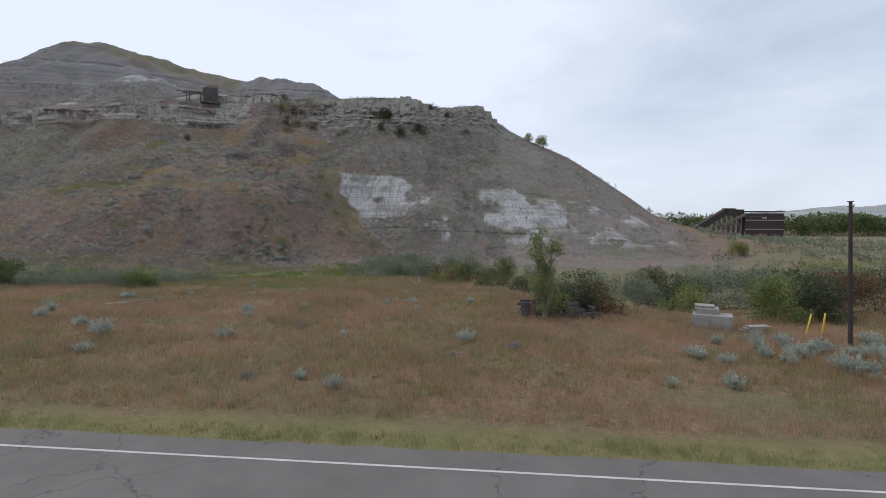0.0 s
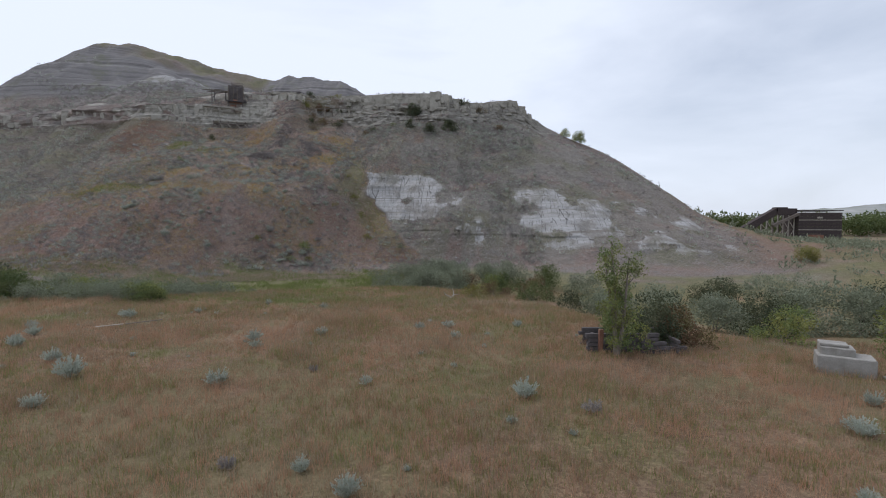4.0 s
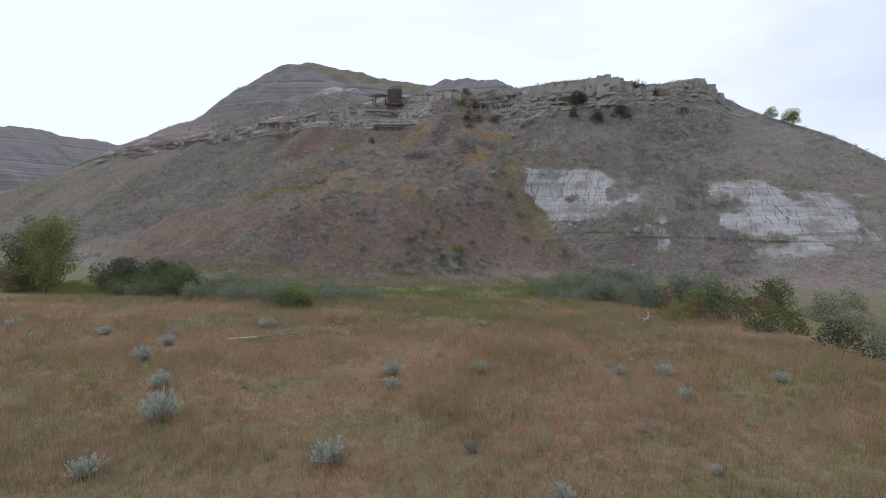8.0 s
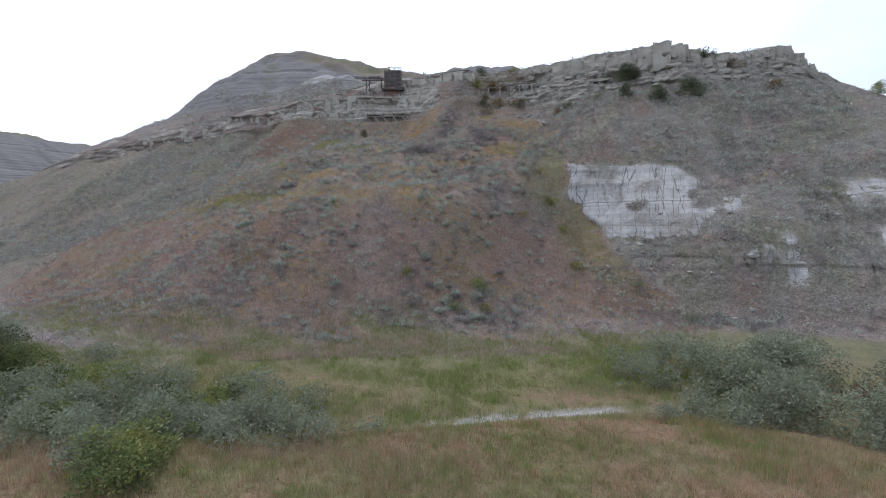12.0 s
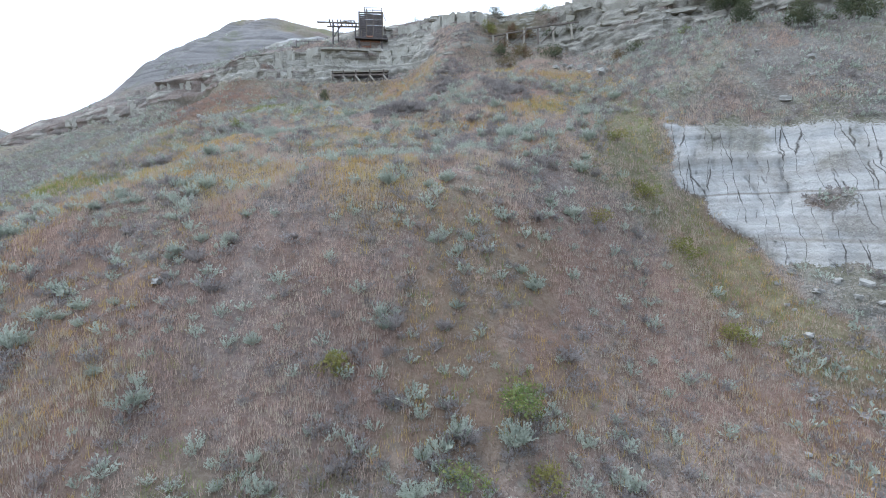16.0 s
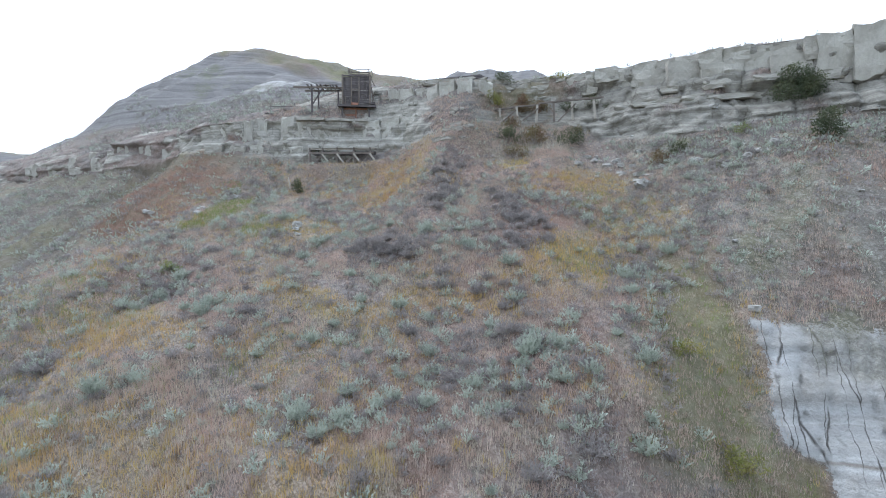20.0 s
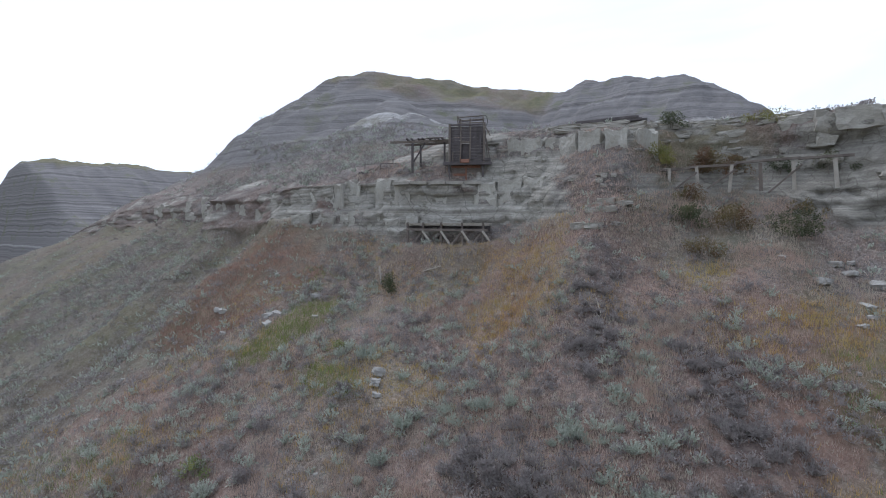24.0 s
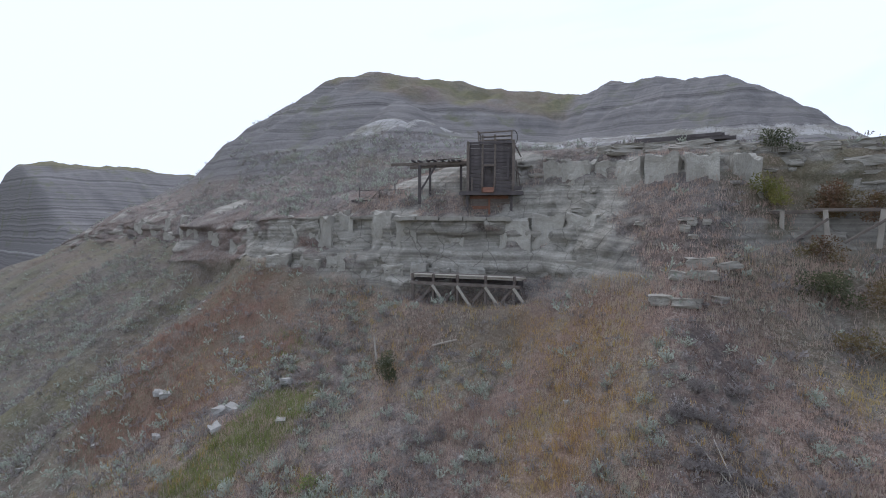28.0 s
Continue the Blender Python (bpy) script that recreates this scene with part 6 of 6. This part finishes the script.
# ---- road, pole, concrete footing, wreck, markers ----
ROAD_TURN = -5.4
def make_road():
    m, nt, bsdf = mat_new("worn_asphalt")
    tc = nt.nodes.new("ShaderNodeTexCoord")
    big, fine = noise_fac(nt, .5, 5, .6, tc.outputs["Object"]), noise_fac(nt, 30, 3, .7, tc.outputs["Object"], .3, .7)
    col = mix_col(nt, (.118, .105, .095), (.155, .14, .128), big)
    col = mix_col(nt, col, (.10, .095, .09), math_node(nt, "MULTIPLY", fine, .45))
    crack = nd(nt, "ShaderNodeTexVoronoi", Scale=.11)
    crack.feature = "DISTANCE_TO_EDGE"
    wob_n = nd(nt, "ShaderNodeTexNoise", Scale=1.2, Detail=4.0)
    add = nt.nodes.new("ShaderNodeVectorMath")
    nt.links.new(tc.outputs["Object"], wob_n.inputs["Vector"])
    nt.links.new(tc.outputs["Object"], add.inputs[0])
    nt.links.new(wob_n.outputs["Color"], add.inputs[1])
    nt.links.new(add.outputs[0], crack.inputs["Vector"])
    line = nt.nodes.new("ShaderNodeMapRange")
    line.inputs["From Min"].default_value, line.inputs["From Max"].default_value = .0026, .0008
    nt.links.new(crack.outputs["Distance"], line.inputs["Value"])
    col = mix_col(nt, col, (.055, .05, .048), math_node(nt, "MULTIPLY", line.outputs["Result"], .8))
    nt.links.new(col, bsdf.inputs["Base Color"])
    bsdf.inputs["Roughness"].default_value = .85
    bump_into(nt, bsdf, fine, .25, .01)
    return m


def strip_mesh(name, x0, x1, y0, y1, z, n, ragged, material):
    """A flat strip with a slightly ragged far edge and a real thickness."""
    xs_ = np.linspace(x0, x1, n)
    far = y1 + ragged * (fbm(xs_ * 1.7, 0 * xs_, seed=61, octaves=3) - .5)
    v = np.concatenate([np.stack([xs_, 0 * xs_ + y0, 0 * xs_ + z], -1), np.stack([xs_, far, 0 * xs_ + z], -1), np.stack([xs_, far + .03, 0 * xs_ + z - .12], -1)])
    i = np.arange(n - 1)
    f = np.concatenate([np.stack([i, i + 1, i + 1 + n, i + n], -1), np.stack([i + n, i + 1 + n, i + 1 + 2 * n, i + 2 * n], -1)])
    me = array_mesh(name, v, f)
    me.materials.append(material)
    return me


road = tagged(part("road", strip_mesh("road", -300, 300, -9.0, 1.12, .10, 900, .22, make_road())), "grey worn asphalt road with cracks", "road", kind="structure")
road.matrix_world = turned(0, 14.65, 0, ROAD_TURN)
MAT_PAINT = plain_material("worn_road_paint", (.46, .455, .44), (.58, .575, .56), 2.0, .7, 0, .1)
line_ob = tagged(part("road_line", strip_mesh("road_line", -300, 300, -.05, .05, .104, 600, .012, MAT_PAINT)), "worn white edge line painted on asphalt", "road line", kind="structure")
line_ob.matrix_world = turned(0, 14.65, 0, ROAD_TURN)

gz = lambda x, y: float(height(x, y)[0])
pole = thing("utility_pole", "dark weathered wooden utility pole in the sagebrush", "pole", pose(24.6, 30.4, gz(24.6, 30.4) - .1, 0, -2.4, 0))
part("shaft", tube_mesh("shaft", [(0, 0, z) for z in np.linspace(-.4, 8.8, 10)], np.linspace(.135, .09, 10), MAT_TAR, 12), None, pole)
cap = part("pole_top", box_mesh("pole_top", .24, .24, .06, MAT_WOOD_DARK), None, pole)
cap.matrix_local = pose(0, 0, 8.8)
for z in (8.5, 8.1):
    beam(pole, "bolt", (-.2, 0, z), (.22, 0, z), .03, .03, MAT_IRON)
beam(pole, "insulator_pin", (.1, 0, 8.4), (.22, 0, 8.62), .05, .05, MAT_IRON)

foot = thing("concrete_footing", "old stepped concrete footing standing in dry grass", "footing", turned(19.0, 35.4, gz(19, 35.4) - .1, -28))
for name, x, y, z, sx, sy, sz in (("lower_step", 0, 0, .55, 2.5, 1.5, 1.1), ("upper_step", -.35, .1, 1.28, 1.5, 1.2, .5), ("cap_slab", -.5, .1, 1.62, 1.25, 1.0, .16)):
    ob = part(name, box_mesh(name, sx, sy, sz, MAT_CONCRETE, .05), None, foot)
    ob.matrix_local = pose(x, y, z)
for n in range(3):
    beam(foot, "broken_slab", (1.6 + .25 * n, -.5, .2 + .14 * n), (2.7 + .3 * n, -.3 + .2 * n, .26 + .14 * n), .6, .1, MAT_CONCRETE)

for x, y, h, tilt in ((24.3, 33.6, 1.5, 12), (25.2, 33.4, 1.55, 7)):
    mk = thing("marker_post", "yellow plastic gas marker post leaning", "marker post", pose(x, y, gz(x, y) - .1, 0, tilt, 0), "yellow marker posts")
    part("sleeve", tube_mesh("sleeve", [(0, 0, 0), (0, 0, h * .5), (0, 0, h * .98), (0, 0, h)], [.055, .055, .055, .01], MAT_YELLOW, 10), None, mk)
    part("base_pipe", tube_mesh("base_pipe", [(0, 0, -.3), (0, 0, .15)], [.04, .04], MAT_IRON, 8), None, mk)
    if tilt > 10:
        part("guy_wire", tube_mesh("guy_wire", [(0, 0, h), (.9, 0, 3.0)], [.012, .012], MAT_IRON, 5), None, mk)

wreck = thing("collapsed_crib", "dark rotting timber crib under the poplar", "timber crib", turned(6.3, 38.5, gz(6.5, 38.4) - .3, 4))
for n in range(5):
    beam(wreck, "log", (-.2 + jit(.2), 0, .25 + n * .27), (6.0 + jit(.5) - .5 * n, .1 + jit(.1), .25 + n * .27), .24, .22, MAT_WOOD_DARK)
    beam(wreck, "log", (jit(.2), 2.2, .25 + n * .25), (5.6 + jit(.5), 2.2, .25 + n * .25), .24, .22, MAT_WOOD_DARK)
for x in (.6, 3.1, 5.3):
    for n in range(3):
        beam(wreck, "cross_log", (x, -.3, .38 + n * .3), (x + jit(.1), 2.4, .38 + n * .3), .2, .2, MAT_WOOD_DARK)
beam(wreck, "post", (.45, -.2, -.2), (.5, -.2, 1.75), .26, .24, MAT_RUST)
beam(wreck, "post", (1.5, -.1, -.2), (1.45, 0, 1.95), .14, .14, MAT_WOOD_DARK)
beam(wreck, "post", (3.4, -.1, -.1), (3.4, 0, 1.5), .2, .16, MAT_WOOD)
plank = thing("fallen_plank", "bleached plank lying in the meadow grass", "plank", turned(-28.5, 41.4, gz(-28, 41.5) + .22, 33))
beam(plank, "board", (0, 0, 0), (1.7, 0, .04), .2, .05, MAT_WOOD_PALE)
beam(plank, "board", (1.8, .05, .02), (4.2, .1, .12), .14, .05, MAT_WOOD)
snag = thing("driftwood", "bleached twisted driftwood among the weeds", "driftwood", turned(-3.6, 61.0, gz(-3.6, 61) + .1, 40))
for a, b, c in (((0, 0, 0), (.7, .1, .35), (1.5, .1, .3)), ((.5, 0, .2), (.7, .3, .7), (.6, .4, 1.0)), ((.2, .1, .1), (-.4, .3, .4), (-.7, .2, .8))):
    part("branch", tube_mesh("branch", [a, b, c], [.07, .05, .02], MAT_WOOD_PALE, 6), None, snag)

# ---- the mine tipple across the valley ----
tip = thing("mine_tipple", "dark rusty timber mine tipple with a sloping conveyor", "mine building", pose(132.5, 215, gz(140, 218) - .3))
ridge_boards = 8
for n in range(ridge_boards):
    beam(tip, "wall_board", (0, 0, .8 + n * 1.45), (17, 0, .8 + n * 1.45), .2, 1.4, MAT_TAR)
for n in range(ridge_boards):
    beam(tip, "side_board", (.05, .2, .8 + n * 1.45), (.05, 11, .8 + n * 1.45), .2, 1.4, MAT_TAR)
    beam(tip, "side_board", (17, .2, .8 + n * 1.45), (17, 11, .8 + n * 1.45), .2, 1.4, MAT_TAR)
beam(tip, "roof", (-.3, 5.4, 12.5), (17.3, 5.4, 12.5), 11.6, .3, MAT_TAR)
beam(tip, "roof_house", (-8, 3, 13.1), (-3.5, 3, 13.1), 3, 1.6, MAT_TAR)
for z in (4.6, 8.6):
    beam(tip, "ledge_strip", (0, -.14, z), (17, -.14, z), .08, .3, MAT_WOOD_PALE)
beam(tip, "window", (7.2, -.16, 9.6), (9.4, -.16, 9.6), .06, .7, MAT_WOOD_PALE)
# dark plates on the closed wall stand for the shade within its openings
for x in (2, 5.5, 9, 12.5, 15.8):
    beam(tip, "opening_shade", (x - .9, -.13, 1.5), (x + .9, -.13, 1.5), .06, 2.4, MAT_IRON)
beam(tip, "shed", (2.5, -3, 1.3), (7.0, -3, 1.3), 3, 2.6, MAT_RUST, label="faded red shed at the foot")
beam(tip, "conveyor", (-24, 3, 2.2), (-7, 3, 12.6), 3.0, 2.6, MAT_TAR)
beam(tip, "gallery", (-7.5, 3, 12.0), (.2, 3, 12.0), 3.4, 2.8, MAT_TAR)
beam(tip, "inner_conveyor", (-10, .5, 6.2), (0, .5, 11), 1.6, 1.0, MAT_WOOD)
for n in range(7):
    x = -14 + n * 2.2
    top = min(11, 2.2 + (x + 24) / 17 * 10.4 - 1.4)
    beam(tip, "trestle_leg", (x, 1.6, 0), (x, 1.6, top), .32, .32, MAT_WOOD_PALE)
    beam(tip, "trestle_leg", (x, 4.4, 0), (x, 4.4, top), .32, .32, MAT_WOOD)
    if n < 6:
        beam(tip, "trestle_brace", (x, 1.5, .4), (x + 2.2, 1.5, min(top, 4.8)), .2, .22, MAT_WOOD_PALE)
        beam(tip, "trestle_brace", (x + 2.2, 1.5, 4.8), (x, 1.5, min(top, 8.6)), .2, .22, MAT_WOOD_PALE)
        beam(tip, "trestle_girt", (x, 1.5, 4.8), (x + 2.2, 1.5, 4.8), .2, .22, MAT_WOOD)

# ---- the far side of the valley ----
def far_ridge(name, label, y, x0, x1, base, tops, material, seed):
    xs_ = np.linspace(x0, x1, 260)
    top = np.interp(xs_, np.linspace(x0, x1, len(tops)), tops) + 14 * (fbm(xs_ / 90, 0 * xs_, seed=seed) - .5)
    rows = 26
    t = np.linspace(0, 1, rows)[:, None]
    z = base + (top[None] - base) * (t ** .8)
    gul = 60 * np.abs(fbm(xs_[None] / 70 + 0 * t, t * 2 + 0 * xs_[None], seed=seed + 1) - .5) * (1 - t)
    v = np.stack([np.broadcast_to(xs_, z.shape), y + 260 * t + gul * 2 + 0 * xs_[None], z], -1).reshape(-1, 3)
    i = np.arange(rows * 260).reshape(rows, 260)
    f = np.stack([i[:-1, :-1], i[:-1, 1:], i[1:, 1:], i[1:, :-1]], -1).reshape(-1, 4)
    me = array_mesh(name, v, f)
    me.materials.append(material)
    return tagged(new(name, me), label, "hills", kind="structure")


def far_material():
    m, nt, bsdf = mat_new("far_badlands")
    geo = nt.nodes.new("ShaderNodeNewGeometry")
    mp = nd(nt, "ShaderNodeMapping", Scale=(.004, .004, .09))
    nt.links.new(geo.outputs["Position"], mp.inputs["Vector"])
    bedf = noise_fac(nt, 1.0, 4, .6, mp.outputs[0])
    col = mix_col(nt, (.24, .25, .25), (.36, .355, .345), bedf)
    col = mix_col(nt, col, (.22, .235, .21), noise_fac(nt, .012, 5, .6, geo.outputs["Position"]))
    nt.links.new(col, bsdf.inputs["Base Color"])
    bsdf.inputs["Roughness"].default_value = 1.0
    return m


MAT_FAR = far_material()
far_ridge("distant_hills", "hazy layered badlands across the valley", 1500, 300, 3200, 0, [34, 40, 44, 70, 92, 100, 96, 104, 98, 90], MAT_FAR, 201)
far_ridge("distant_plateau", "hazy low valley side far away", 2600, 500, 2600, 0, [40, 48, 52, 60, 56], MAT_FAR, 205)

# rows of cottonwoods on the valley floor
r4 = np.random.default_rng(44)
crowns = [leafy_arrays(r4, [(r4.normal(0, 1.2), r4.normal(0, 1.2), r4.uniform(2, 7), r4.uniform(1.4, 2.4)) for _ in range(7)], 9, 1.0) for _ in range(4)]
tp = np.concatenate([np.stack([r4.uniform(150, 420, 230), r4.uniform(270, 330, 230)], -1),
                     np.stack([r4.uniform(400, 900, 120), r4.uniform(330, 600, 120)], -1)])
scatter("valley_cottonwoods", "dark green cottonwoods in rows on the valley floor", "trees", crowns, tp, height(tp[:, 0], tp[:, 1]) - .3, r4.uniform(.9, 1.5, len(tp)), MAT_LEAF)
